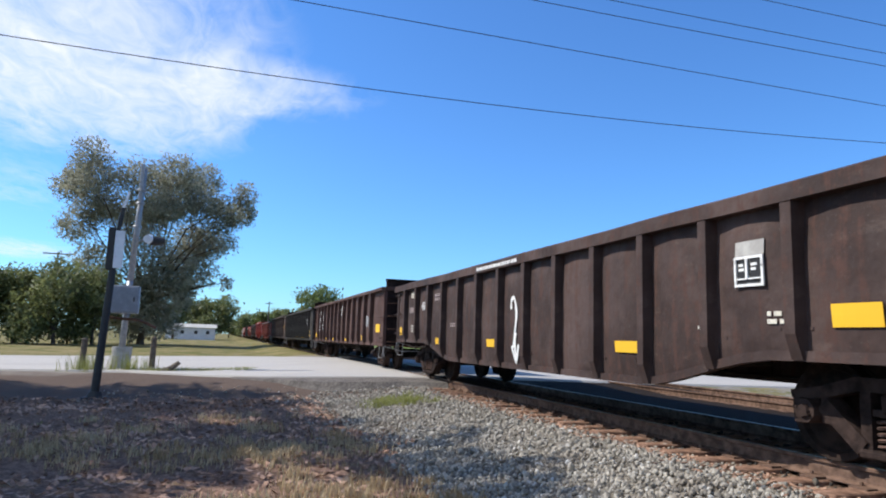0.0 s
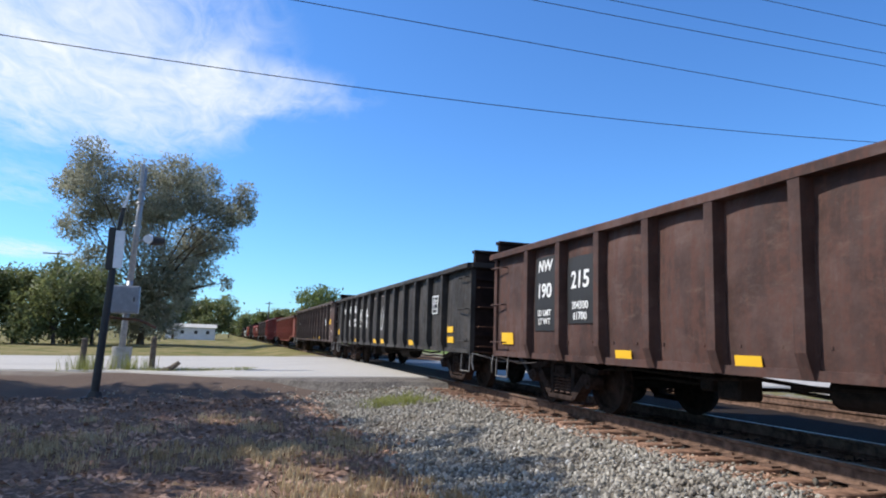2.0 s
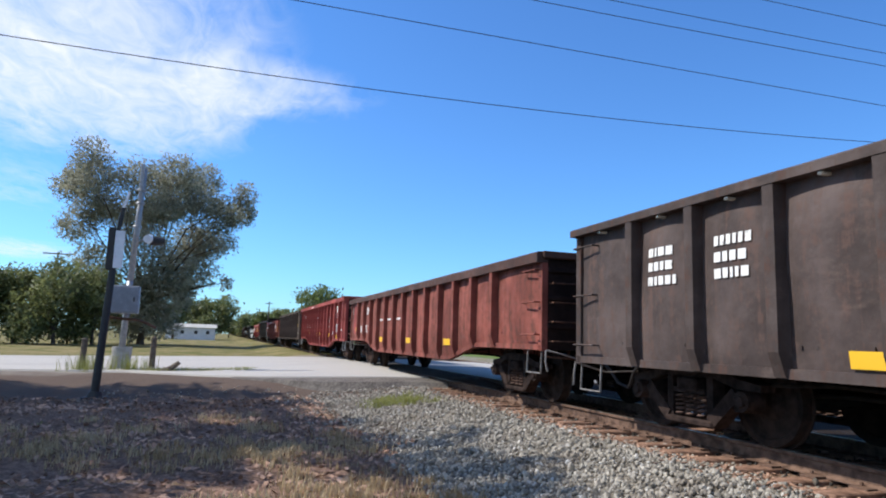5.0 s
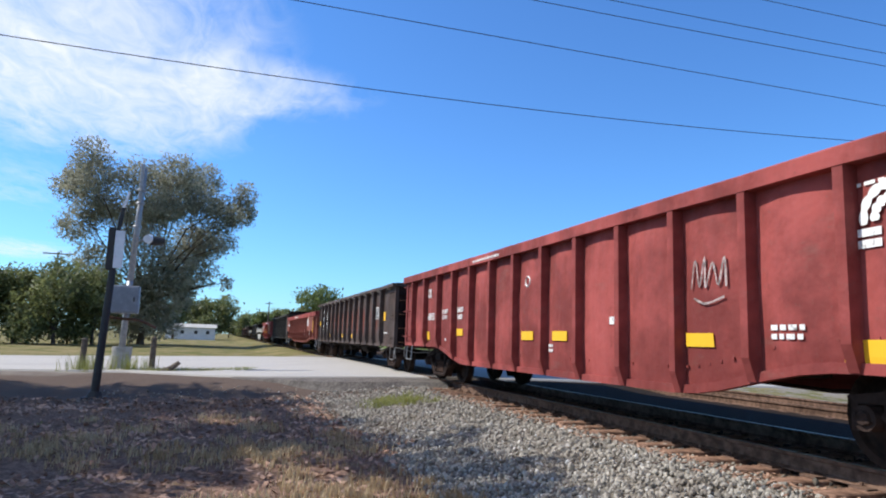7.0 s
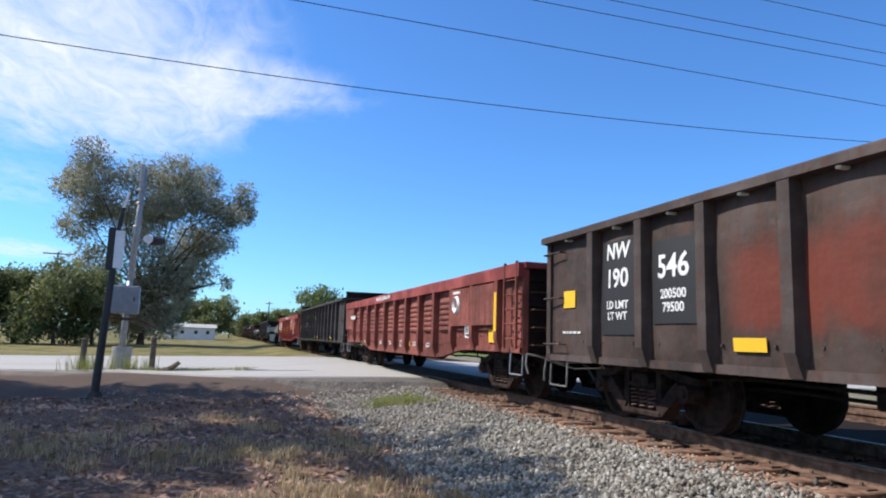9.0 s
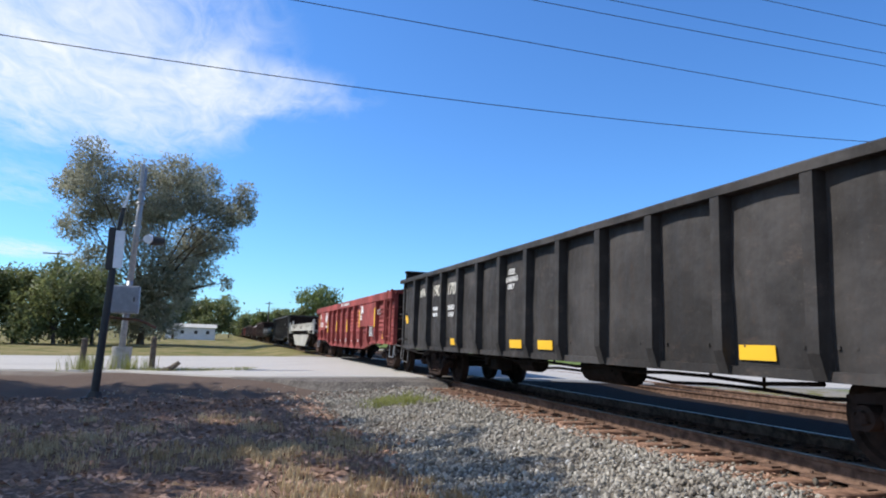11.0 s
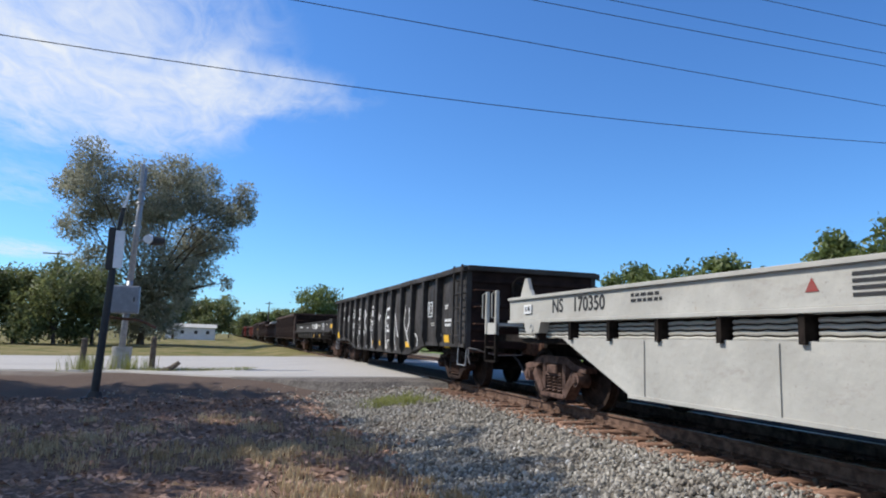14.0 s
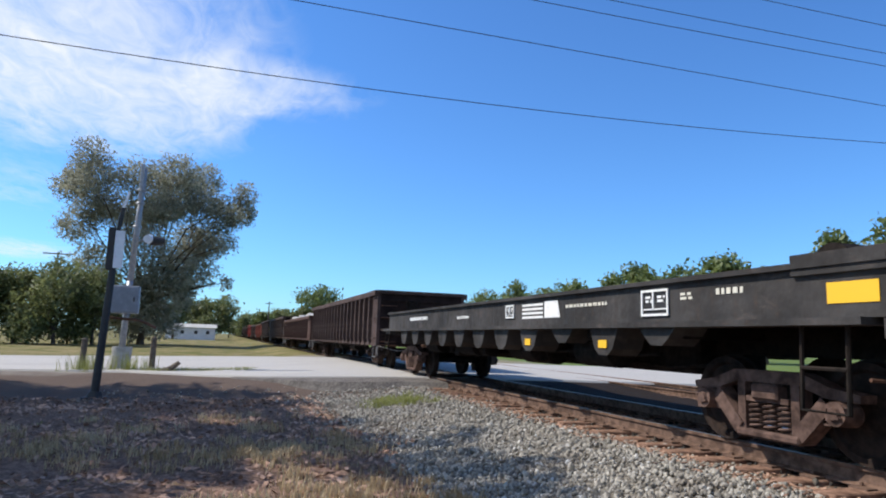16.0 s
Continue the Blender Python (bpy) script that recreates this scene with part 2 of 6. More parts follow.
def ground_material():
    n = Nodes("ground")
    x, y = n.axis(n.pos, 0), n.axis(n.pos, 1)
    wob = n.noise(0.35, 4, 0.6, n.pos)
    fine, mid = n.noise(16, 6, 0.7, n.pos), n.noise(2.2, 5, 0.65, n.pos)
    dirt = n.mix(n.ramp(fine, 0.35, 0.65), (0.096, 0.058, 0.043), (0.28, 0.182, 0.13))
    dry = n.mix(fine, (0.18, 0.12, 0.06), (0.38, 0.29, 0.16))
    near = n.mix(n.ramp(mid, 0.55, 0.7, 0, 0.6), dirt, dry)
    turf = n.mix(n.ramp(n.noise(0.5, 5, 0.65, n.pos), 0.38, 0.62), (0.11, 0.115, 0.035), (0.26, 0.205, 0.105))
    turf = n.mix(n.ramp(fine, 0.3, 0.7, 0, 0.35), turf, (0.07, 0.08, 0.03))
    gravel = n.mix(fine, (0.15, 0.135, 0.115), (0.30, 0.275, 0.24))
    shoulder = n.mix(fine, (0.058, 0.042, 0.035), (0.15, 0.112, 0.09))
    yy = n.op("ADD", y, n.op("MULTIPLY", n.op("SUBTRACT", wob, 0.5), 5.0))
    col = n.mix(n.ramp(yy, 14.8, 17.0), near, shoulder)
    col = n.mix(n.ramp(yy, 22.0, 23.6), col, gravel)
    col = n.mix(n.ramp(yy, 37.0, 40.0), col, turf)
    weedy = n.mix(n.ramp(n.op("ADD", mid, n.op("MULTIPLY", wob, 0.5)), 0.70, 0.86), gravel, turf)
    east = n.mix(n.ramp(n.op("ADD", x, n.op("MULTIPLY", wob, 2.0)), 18.5, 21.0), weedy, n.mix(fine, (0.07, 0.11, 0.03), (0.15, 0.19, 0.06)))
    # ground just beyond the train: its shadow is put into the cinder colour
    shaded_cinder = n.mix(fine, (0.010, 0.008, 0.007), (0.034, 0.025, 0.020))
    east = n.mix(n.ramp(n.op("ADD", x, n.op("MULTIPLY", wob, 1.5)), 13.6, 14.6), shaded_cinder, east)
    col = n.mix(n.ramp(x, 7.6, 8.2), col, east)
    n.bump(n.op("ADD", fine, mid), 0.6, 0.05)
    return n.done(col, 0.95, 0.0, 0.08)


def road_material():
    n = Nodes("worn_road")
    f, g = n.noise(40, 5, 0.7, n.pos), n.noise(0.5, 5, 0.6, n.pos, (0.25, 1, 1))
    col = n.mix(n.ramp(f, 0.3, 0.7), (0.31, 0.29, 0.265), (0.43, 0.41, 0.375))
    col = n.mix(n.ramp(g, 0.45, 0.7, 0, 0.45), col, (0.27, 0.255, 0.24))
    n.bump(f, 0.25, 0.01)
    return n.done(col, 0.85)


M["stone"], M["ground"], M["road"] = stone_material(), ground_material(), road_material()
M["asphalt"] = speckled("grey_asphalt", (0.075, 0.066, 0.060), (0.165, 0.148, 0.132), 20, 0.9, 0.3, 0.0, "pos")


def bed_material():
    n = Nodes("ballast_bed")
    f = n.noise(22, 6, 0.65, n.pos)
    col = n.mix(n.ramp(f, 0.35, 0.65), (0.08, 0.070, 0.056), (0.24, 0.215, 0.175))
    # the same train shade painted on the bed, from the near rail on
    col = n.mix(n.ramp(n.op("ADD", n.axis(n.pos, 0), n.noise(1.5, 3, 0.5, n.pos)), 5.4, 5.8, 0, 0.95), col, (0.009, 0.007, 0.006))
    n.bump(f, 0.8, 0.015)
    return n.done(col, 0.95, 0.0, 0.05)


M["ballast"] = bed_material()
M["chips"] = speckled("rusty_chips", (0.15, 0.086, 0.060), (0.42, 0.27, 0.19), 9, 0.95, 0.2, 0.0, "pos")


# ---- mesh helpers ----
def part(name, bm, material, parent=None, label="", smooth=False):
    """Link a bmesh as one mesh object under a thing or a part."""
    me = bpy.data.meshes.new(name)
    bm.to_mesh(me)
    bm.free()
    me.materials.append(material)
    if smooth:
        me.shade_smooth()
    ob = new(name, me)
    ob.parent = parent
    if label:
        tagged(ob, label)
    return ob


def again(ob, m, parent=None):
    """One more piece on the same mesh, at the pose m."""
    o = new(ob.name.split(".")[0], ob.data)
    o.parent = parent or ob.parent
    o.matrix_basis = m
    return o


def from_lists(name, verts, faces, material, parent=None, smooth=False):
    me = bpy.data.meshes.new(name)
    me.from_pydata(verts, [], faces)
    me.materials.append(material)
    if smooth:
        me.shade_smooth()
    ob = new(name, me)
    ob.parent = parent
    return ob


def box(bm, x0, x1, y0, y1, z0, z1, bevel=0.0):
    vs = [bm.verts.new((x, y, z)) for z in (z0, z1) for y in (y0, y1) for x in (x0, x1)]
    fs = [bm.faces.new([vs[i] for i in f]) for f in
          ((0, 2, 3, 1), (4, 5, 7, 6), (0, 1, 5, 4), (2, 6, 7, 3), (0, 4, 6, 2), (1, 3, 7, 5))]
    if bevel:
        bmesh.ops.bevel(bm, geom=list({e for f in fs for e in f.edges}), offset=bevel, segments=1, affect="EDGES")
    return bm


def prism(bm, pts, x0, x1):
    """A flat outline in (y, z), given counter-clockwise, thickened from x0 to x1."""
    a = [bm.verts.new((x0, y, z)) for y, z in pts]
    b = [bm.verts.new((x1, y, z)) for y, z in pts]
    bm.faces.new(a[::-1]), bm.faces.new(b)
    for i in range(len(pts)):
        j = (i + 1) % len(pts)
        bm.faces.new((a[i], a[j], b[j], b[i]))
    return bm


def beam(bm, p, q, w, x0, x1):
    """A bar of width w between two points (y, z), from x0 to x1."""
    d = Vector((q[0] - p[0], q[1] - p[1])).normalized() * w / 2
    n = Vector((-d.y, d.x))
    return prism(bm, [(p[0] - n.x, p[1] - n.y), (q[0] - n.x, q[1] - n.y), (q[0] + n.x, q[1] + n.y), (p[0] + n.x, p[1] + n.y)], x0, x1)


def tube(bm, p, q, r, r2=None, n=10, caps=True):
    p, q = Vector(p), Vector(q)
    r2 = r if r2 is None else r2
    d = (q - p).normalized()
    u = d.orthogonal().normalized()
    v = d.cross(u)
    A, B = [], []
    for i in range(n):
        a = 2 * math.pi * i / n
        k = u * math.cos(a) + v * math.sin(a)
        A.append(bm.verts.new(p + k * r)), B.append(bm.verts.new(q + k * r2))
    for i in range(n):
        j = (i + 1) % n
        bm.faces.new((A[i], A[j], B[j], B[i]))
    if caps:
        bm.faces.new(A[::-1]), bm.faces.new(B)
    return bm


def path_tube(bm, pts, r, n=6):
    """One round bar swept through the points."""
    P = [Vector(p) for p in pts]
    rows = []
    u = None
    for i, p in enumerate(P):
        d = (P[min(i + 1, len(P) - 1)] - P[max(i - 1, 0)]).normalized()
        u = d.orthogonal().normalized() if u is None else (u - d * u.dot(d)).normalized()
        v = d.cross(u)
        rows.append([bm.verts.new(p + (u * math.cos(a) + v * math.sin(a)) * r) for a in (2 * math.pi * k / n for k in range(n))])
    for a, b in zip(rows, rows[1:]):
        for k in range(n):
            bm.faces.new((a[k], a[(k + 1) % n], b[(k + 1) % n], b[k]))
    bm.faces.new(rows[0][::-1]), bm.faces.new(rows[-1])
    return bm


def ring(bm, c, axis, R, r, n=20, m=6):
    c, axis = Vector(c), Vector(axis).normalized()
    u = axis.orthogonal().normalized()
    v = axis.cross(u)
    rows = []
    for i in range(n):
        a = 2 * math.pi * i / n
        d = u * math.cos(a) + v * math.sin(a)
        rows.append([bm.verts.new(c + d * (R + r * math.cos(b)) + axis * r * math.sin(b)) for b in (2 * math.pi * k / m for k in range(m))])
    for i in range(n):
        for k in range(m):
            bm.faces.new((rows[i][k], rows[(i + 1) % n][k], rows[(i + 1) % n][(k + 1) % m], rows[i][(k + 1) % m]))
    return bm


def lathe(bm, prof, n=24):
    """A profile of (x, radius) turned round the x axis."""
    rows = [[bm.verts.new((x, r * math.cos(2 * math.pi * i / n), r * math.sin(2 * math.pi * i / n))) for i in range(n)] for x, r in prof]
    for a, b in zip(rows, rows[1:]):
        for i in range(n):
            j = (i + 1) % n
            bm.faces.new((a[i], a[j], b[j], b[i]))
    bm.faces.new(rows[0][::-1]), bm.faces.new(rows[-1])
    return bm


def BM():
    return bmesh.new()


# ---- the lie of the land ----
def smooth(a, b, x):
    t = min(1, max(0, (x - a) / (b - a)))
    return t * t * (3 - 2 * t)


def lerp(pts, x):
    for (a, u), (b, v) in zip(pts, pts[1:]):
        if x <= b:
            return u + (v - u) * max(0, (x - a) / (b - a))
    return pts[-1][1]


ROAD_NEAR = [(-400, 60.0), (-30, 27.0), (-10, 24.6), (-3.0, 22.8), (0.8, 19.4), (5.5, 17.6), (30, 16.5), (400, 0)]
ROAD_FAR = [(-400, 70.0), (-30, 38.0), (-9.7, 35.6), (0.2, 37.0), (5.2, 33.0), (30, 31.0), (400, 16)]
ROAD_LEVEL = [(-400, -0.6), (-30, -0.40), (-9, -0.32), (0, -0.2), (4.6, -0.02), (8, -0.02), (14, -0.12), (30, -0.25), (400, -0.5)]


def bed(x):
    """Height of the ground across the line, away from the crossing."""
    if x < TRACK_X:
        return -0.52 + 0.30 * smooth(2.0, 4.7, x)
    return -0.22 - 0.16 * smooth(13.5, 17.0, x)


def ground_height(x, y):
    near, far, lvl = lerp(ROAD_NEAR, x), lerp(ROAD_FAR, x), lerp(ROAD_LEVEL, x) - 0.05
    z = bed(x)
    if y < near:
        z = z + (lvl - z) * smooth(near - 3.2, near - 0.1, y)
    elif y > far:
        z = lvl + (z + 0.1 - lvl) * smooth(far, far + 6, y)
    else:
        z = lvl
    lump = 0.0
    if x < 3.5 and y < near - 1:
        lump = 0.045 * noise.noise((x * 0.9, y * 0.9, 0)) + 0.03 * noise.noise((x * 2.7, y * 2.7, 4))
        lump *= 1 - smooth(2.4, 3.5, x)
    elif y > far + 3 and not 2 < x < 24:
        lump = 0.10 * noise.noise((x * 0.12, y * 0.12, 2))
    return z + lump


def build_ground():
    far = [80, 110, 160, 240, 400, 700, 1200, 2200]
    xs = [-v for v in far[::-1]] + list(np.arange(-60, -12, 3.0)) + list(np.arange(-12, 9, 0.3)) + list(np.arange(9, 61, 2.0)) + far
    ys = [-v for v in far[::-1]] + list(np.arange(-60, 0, 5.0)) + list(np.arange(0, 26, 0.3)) + list(np.arange(26, 50, 0.8)) + list(np.arange(50, 120, 4.0)) + [130, 150, 190, 260, 400, 700, 1200, 2400]
    verts = [(x, y, ground_height(x, y)) for y in ys for x in xs]
    w = len(xs)
    faces = [(j * w + i, j * w + i + 1, (j + 1) * w + i + 1, (j + 1) * w + i) for j in range(len(ys) - 1) for i in range(w - 1)]
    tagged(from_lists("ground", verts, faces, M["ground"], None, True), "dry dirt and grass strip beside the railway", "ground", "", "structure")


def slab(name, x0, x1, near, far, material, label, step=1.0, lift=0.0, skirt=0.3):
    """A paved sheet between two edges that follows the road's level."""
    n = max(2, int((x1 - x0) / step) + 1)
    xs = [x0 + (x1 - x0) * i / (n - 1) for i in range(n)]
    bm = BM()
    rows = []
    for x in xs:
        a, b, z = near(x), far(x), lerp(ROAD_LEVEL, x) + lift
        rows.append([bm.verts.new(p) for p in ((x, a - 0.25, z - skirt), (x, a, z), (x, (a + b) / 2, z + 0.03), (x, b, z), (x, b + 0.25, z - skirt))])
    for p, q in zip(rows, rows[1:]):
        for i in range(4):
            bm.faces.new((p[i], q[i], q[i + 1], p[i + 1]))
    bm.faces.new(rows[0]), bm.faces.new(rows[-1][::-1])
    bmesh.ops.recalc_face_normals(bm, faces=bm.faces)
    return tagged(part(name, bm, material), label, "road", "", "structure")


def build_road():
    near, far = (lambda x: lerp(ROAD_NEAR, x)), (lambda x: lerp(ROAD_FAR, x))
    r = TRACK_X - GAUGE
    slab("road", -300, r - 0.05, near, far, M["road"], "pale worn concrete road that crosses the railway", 2.0)
    slab("road_crossing", r + 0.11, TRACK_X + GAUGE - 0.11, near, far, M["asphalt"], "grey crossing panels between the rails", 0.6)
    slab("road_east", TRACK_X + GAUGE + 0.05, 200, near, far, M["road"], "pale worn road beyond the tracks", 2.0)
    slab("road_apron", 0.3, r - 0.12, lambda x: near(x) - 0.35 - 1.5 * smooth(0.3, 3.0, x), lambda x: near(x) - 0.02, M["asphalt"], "grey asphalt apron along the road's edge", 0.5, -0.035, 0.25)


RAIL_PROFILE = [(-0.07, -0.172), (0.07, -0.172), (0.07, -0.158), (0.012, -0.14), (0.009, -0.045), (0.035, -0.035), (0.036, -0.006), (0.028, 0.0),
                (-0.028, 0.0), (-0.036, -0.006), (-0.035, -0.035), (-0.009, -0.045), (-0.012, -0.14), (-0.07, -0.158)]


def rail(bm, x, y0, y1, n=1):
    rows = [[bm.verts.new((x + u, y0 + (y1 - y0) * i / n, v)) for u, v in RAIL_PROFILE] for i in range(n + 1)]
    for a, b in zip(rows, rows[1:]):
        for i in range(len(RAIL_PROFILE)):
            j = (i + 1) % len(RAIL_PROFILE)
            bm.faces.new((a[j], a[i], b[i], b[j]))
    bm.faces.new(rows[0]), bm.faces.new(rows[-1][::-1])
    return bm


def build_track(cx, name, label, used, lower=0.0):
    rng = random.Random(int(cx * 10))
    track = tagged(new(name), label, "railway track", "", "structure")
    track.location = (cx, 0, lower)
    for s in (-1, 1):
        rl = part("rail", rail(BM(), s * GAUGE, -80, 900), M["rail"], track)
        if used:
            bm = BM()
            box(bm, s * GAUGE - 0.027, s * GAUGE + 0.027, -80, 900, -0.001, 0.0015)
            part("running_surface", bm, M["tread"], rl, "bright polished top of the rail")
    # ties near the camera one by one
    bm = BM()
    box(bm, -1.32, 1.32, -0.115, 0.115, -0.34, -0.172, 0.012)
    wood = M["tie" if used else "tie_old"]
    first = part("tie", bm, wood, track)
    first.location = (0, -1.2, 0)
    bm = BM()
    for s in (-1, 1):
        for e in (-1, 1):
            box(bm, s * GAUGE + e * 0.13 - 0.06, s * GAUGE + e * 0.13 + 0.06, -0.09, 0.09, -0.173, -0.155)
            tube(bm, (s * GAUGE + e * 0.085, 0.05, -0.16), (s * GAUGE + e * 0.085, 0.05, -0.125), 0.016, 0.02, 6)
    plate = part("tie_plate", bm, M["rail"], track)
    plate.location = (0, -1.2, 0)
    y = -0.68
    while y < 66:
        m = pose(rng.uniform(-0.05, 0.05), y + rng.uniform(-0.03, 0.03), rng.uniform(-0.02, 0.004), 0, 0, rng.uniform(-1.5, 1.5))
        again(first, m, track)
        if y < 22:
            again(plate, pose(0, y, 0), track)
        y += 0.52
    bm = BM()
    while y < 420:
        box(bm, -1.32, 1.32, y - 0.115, y + 0.115, -0.34, -0.175)
        y += 0.52
    tagged(part("tie_row", bm, wood, track), kind="stuff")


STONES = [(2.0, 4.85, 3.2, 9.0, 560), (1.4, 4.85, 9.0, 16.8, 340), (4.85, 7.6, 3.0, 15.6, 90), (-3.0, 2.2, 14.0, 18.5, 70)]


def build_ballast():
    bm = BM()
    rows = []
    ys = list(np.arange(-80, 17, 1.0)) + [16.9]
    prof = [(1.9, -0.56), (2.6, -0.46), (3.4, -0.34), (4.2, -0.22), (4.7, -0.215), (5.3, -0.255), (7.1, -0.255), (7.7, -0.22), (8.4, -0.26), (9.0, -0.40)]

    def bed_rows(ys):
        rows = [[bm.verts.new((x + 0.1 * noise.noise((x, y, 1)), y, z + 0.02 * noise.noise((x * 2, y * 2, 7)))) for x, z in prof] for y in ys]
        for a, b in zip(rows, rows[1:]):
            for i in range(len(prof) - 1):
                bm.faces.new((a[i], a[i + 1], b[i + 1], b[i]))

    bed_rows(ys)
    bed_rows([32.0 + 4 * i for i in range(18)] + [120, 200, 400, 900])
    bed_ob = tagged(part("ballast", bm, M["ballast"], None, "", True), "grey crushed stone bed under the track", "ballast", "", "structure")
    # loose stones
    rng = np.random.default_rng(5)
    ico = bmesh.new()
    bmesh.ops.create_icosphere(ico, subdivisions=1, radius=1)
    bv = np.array([v.co for v in ico.verts])
    bf = np.array([[v.index for v in f.verts] for f in ico.faces])
    ico.free()
    # splintered tie chips and rust along the tie ends
    V, F, base = [], [], 0
    for _ in range(3800):
        x, y = rng.normal(4.93, 0.20), rng.uniform(3.0, 17.0)
        s = rng.uniform(0.012, 0.035)
        v = bv * rng.uniform(0.7, 1.15, (12, 1)) * (0.8, rng.uniform(0.8, 2.4), 0.32) * s
        q = Euler((rng.normal() * 0.3, rng.normal() * 0.3, rng.uniform(0, 6.28))).to_matrix()
        V.append(v @ np.array(q).T + (x, y, lerp(prof, x) + 0.008 + rng.uniform(0, 0.03)))
        F.append(bf + base)
        base += 12
    me = bpy.data.meshes.new("tie_chips")
    me.from_pydata(np.concatenate(V).tolist(), [], np.concatenate(F).tolist())
    me.materials.append(M["chips"])
    tagged(new("tie_chips", me), "rusty splinters and chips along the tie ends", "debris", "", "stuff")
    V, F, base = [], [], 0
    for x0, x1, y0, y1, dens in STONES:
        k = int((x1 - x0) * (y1 - y0) * dens)
        for _ in range(k):
            x, y = rng.uniform(x0, x1), rng.uniform(y0, y1)
            edge = 2.35 + 0.35 * noise.noise((0, y * 0.6, 3)) + 0.35 * noise.noise((x, y * 2.0, 9))
            if x < edge - 0.3 and rng.random() > 0.12:
                continue
            s = rng.uniform(0.015, 0.034) * (1.4 if rng.random() > 0.9 else 1)
            z = max(lerp(prof, x) if x > 1.9 else -9, ground_height(x, y)) + s * rng.uniform(0.1, 0.75)
            q = Euler(rng.uniform(0, 6.28, 3)).to_matrix()
            v = bv * rng.uniform(0.72, 1.15, (12, 1)) * rng.uniform((0.7, 0.6, 0.5), (1.3, 1.1, 0.9)) * s
            V.append(v @ np.array(q).T + (x, y, z))
            F.append(bf + base)
            base += 12
    me = bpy.data.meshes.new("ballast_stones")
    me.from_pydata(np.concatenate(V).tolist(), [], np.concatenate(F).tolist())
    me.materials.append(M["stone"])
    tagged(new("ballast_stones", me), "loose grey crushed stones of the track bed", "ballast stones", "", "stuff")


# ---- freight cars; each stands on the rails at its own origin, its near side at -x, its front at -y ----
WHEEL_R = 0.457
HALF = 1.6
WHEELSETS = []


SHEETS = {}


def hug(me, car):
    """Lay paint authored round x = -1.5 on the bulged side sheet of its car."""
    while car and car.name not in SHEETS:
        car = car.parent
    if car:
        for v in me.vertices:
            if v.co.x > -1.56:
                v.co.x -= SHEETS[car.name](v.co.y, v.co.z) - 1.5


def painted(name, bm, material, parent, label=""):
    ob = part(name, bm, material, parent, label)
    hug(ob.data, parent)
    return ob


def letters(text, size, material, parent, y, z, x=-1.49, name="lettering", lean=0.0):
    """Flat painted lettering on the near side, centred at (y, z)."""
    cu = bpy.data.curves.new("text", "FONT")
    cu.body, cu.size, cu.extrude, cu.align_x, cu.align_y = text, size, 0.002, "CENTER", "CENTER"
    cu.offset = size * 0.018
    cu.shear = lean
    cu.resolution_u = 3
    tmp = bpy.data.objects.new("text", cu)
    me = bpy.data.meshes.new_from_object(tmp)
    me.transform(Matrix(((0, 0, -1, x), (-1, 0, 0, y), (0, 1, 0, z), (0, 0, 0, 1))))
    bpy.data.objects.remove(tmp), bpy.data.curves.remove(cu)
    me.materials.clear()
    me.materials.append(material)
    hug(me, parent)
    ob = new(name, me)
    ob.parent = parent
    return ob


def plate(name, parent, y, z, w, h, material, x=-1.49, label=""):
    """A painted or riveted sheet that follows the side, 4 mm thick at its rim."""
    bm = BM()
    nx, nz = max(2, int(w / 0.12) + 1), max(2, int(h / 0.2) + 1)
    g = [[bm.verts.new((x - 0.004, y - w / 2 + w * i / nx, z - h / 2 + h * k / nz)) for k in range(nz + 1)] for i in range(nx + 1)]
    for i in range(nx):
        for k in range(nz):
            bm.faces.new((g[i][k], g[i][k + 1], g[i + 1][k + 1], g[i + 1][k]))
    rim = [g[i][0] for i in range(nx + 1)] + [g[nx][k] for k in range(1, nz + 1)] + [g[i][nz] for i in range(nx - 1, -1, -1)] + [g[0][k] for k in range(nz - 1, 0, -1)]
    back = [bm.verts.new(v.co + Vector((0.006, 0, 0))) for v in rim]
    for i in range(len(rim)):
        j = (i + 1) % len(rim)
        bm.faces.new((rim[i], rim[j], back[j], back[i]))
    return painted(name, bm, material, parent, label)


def bars(parent, y, z, w, h, rows, material, x=-1.49, name="stencil_mark"):
    """Small stencils too worn to read: rows of short plain bars."""
    rng = random.Random(int(abs(y) * 100 + z * 1000))
    bm = BM()
    for r in range(rows):
        zz = z + h / 2 - (r + 0.5) * h / rows
        p = y + w / 2
        while p > y - w / 2 + 0.03:
            k = rng.uniform(0.035, 0.11)
            box(bm, x - 0.003, x, max(p - k, y - w / 2), p, zz - 0.3 * h / rows, zz + 0.3 * h / rows)
            p -= k + 0.03
    return tagged(painted(name, bm, material, parent), kind="stuff")


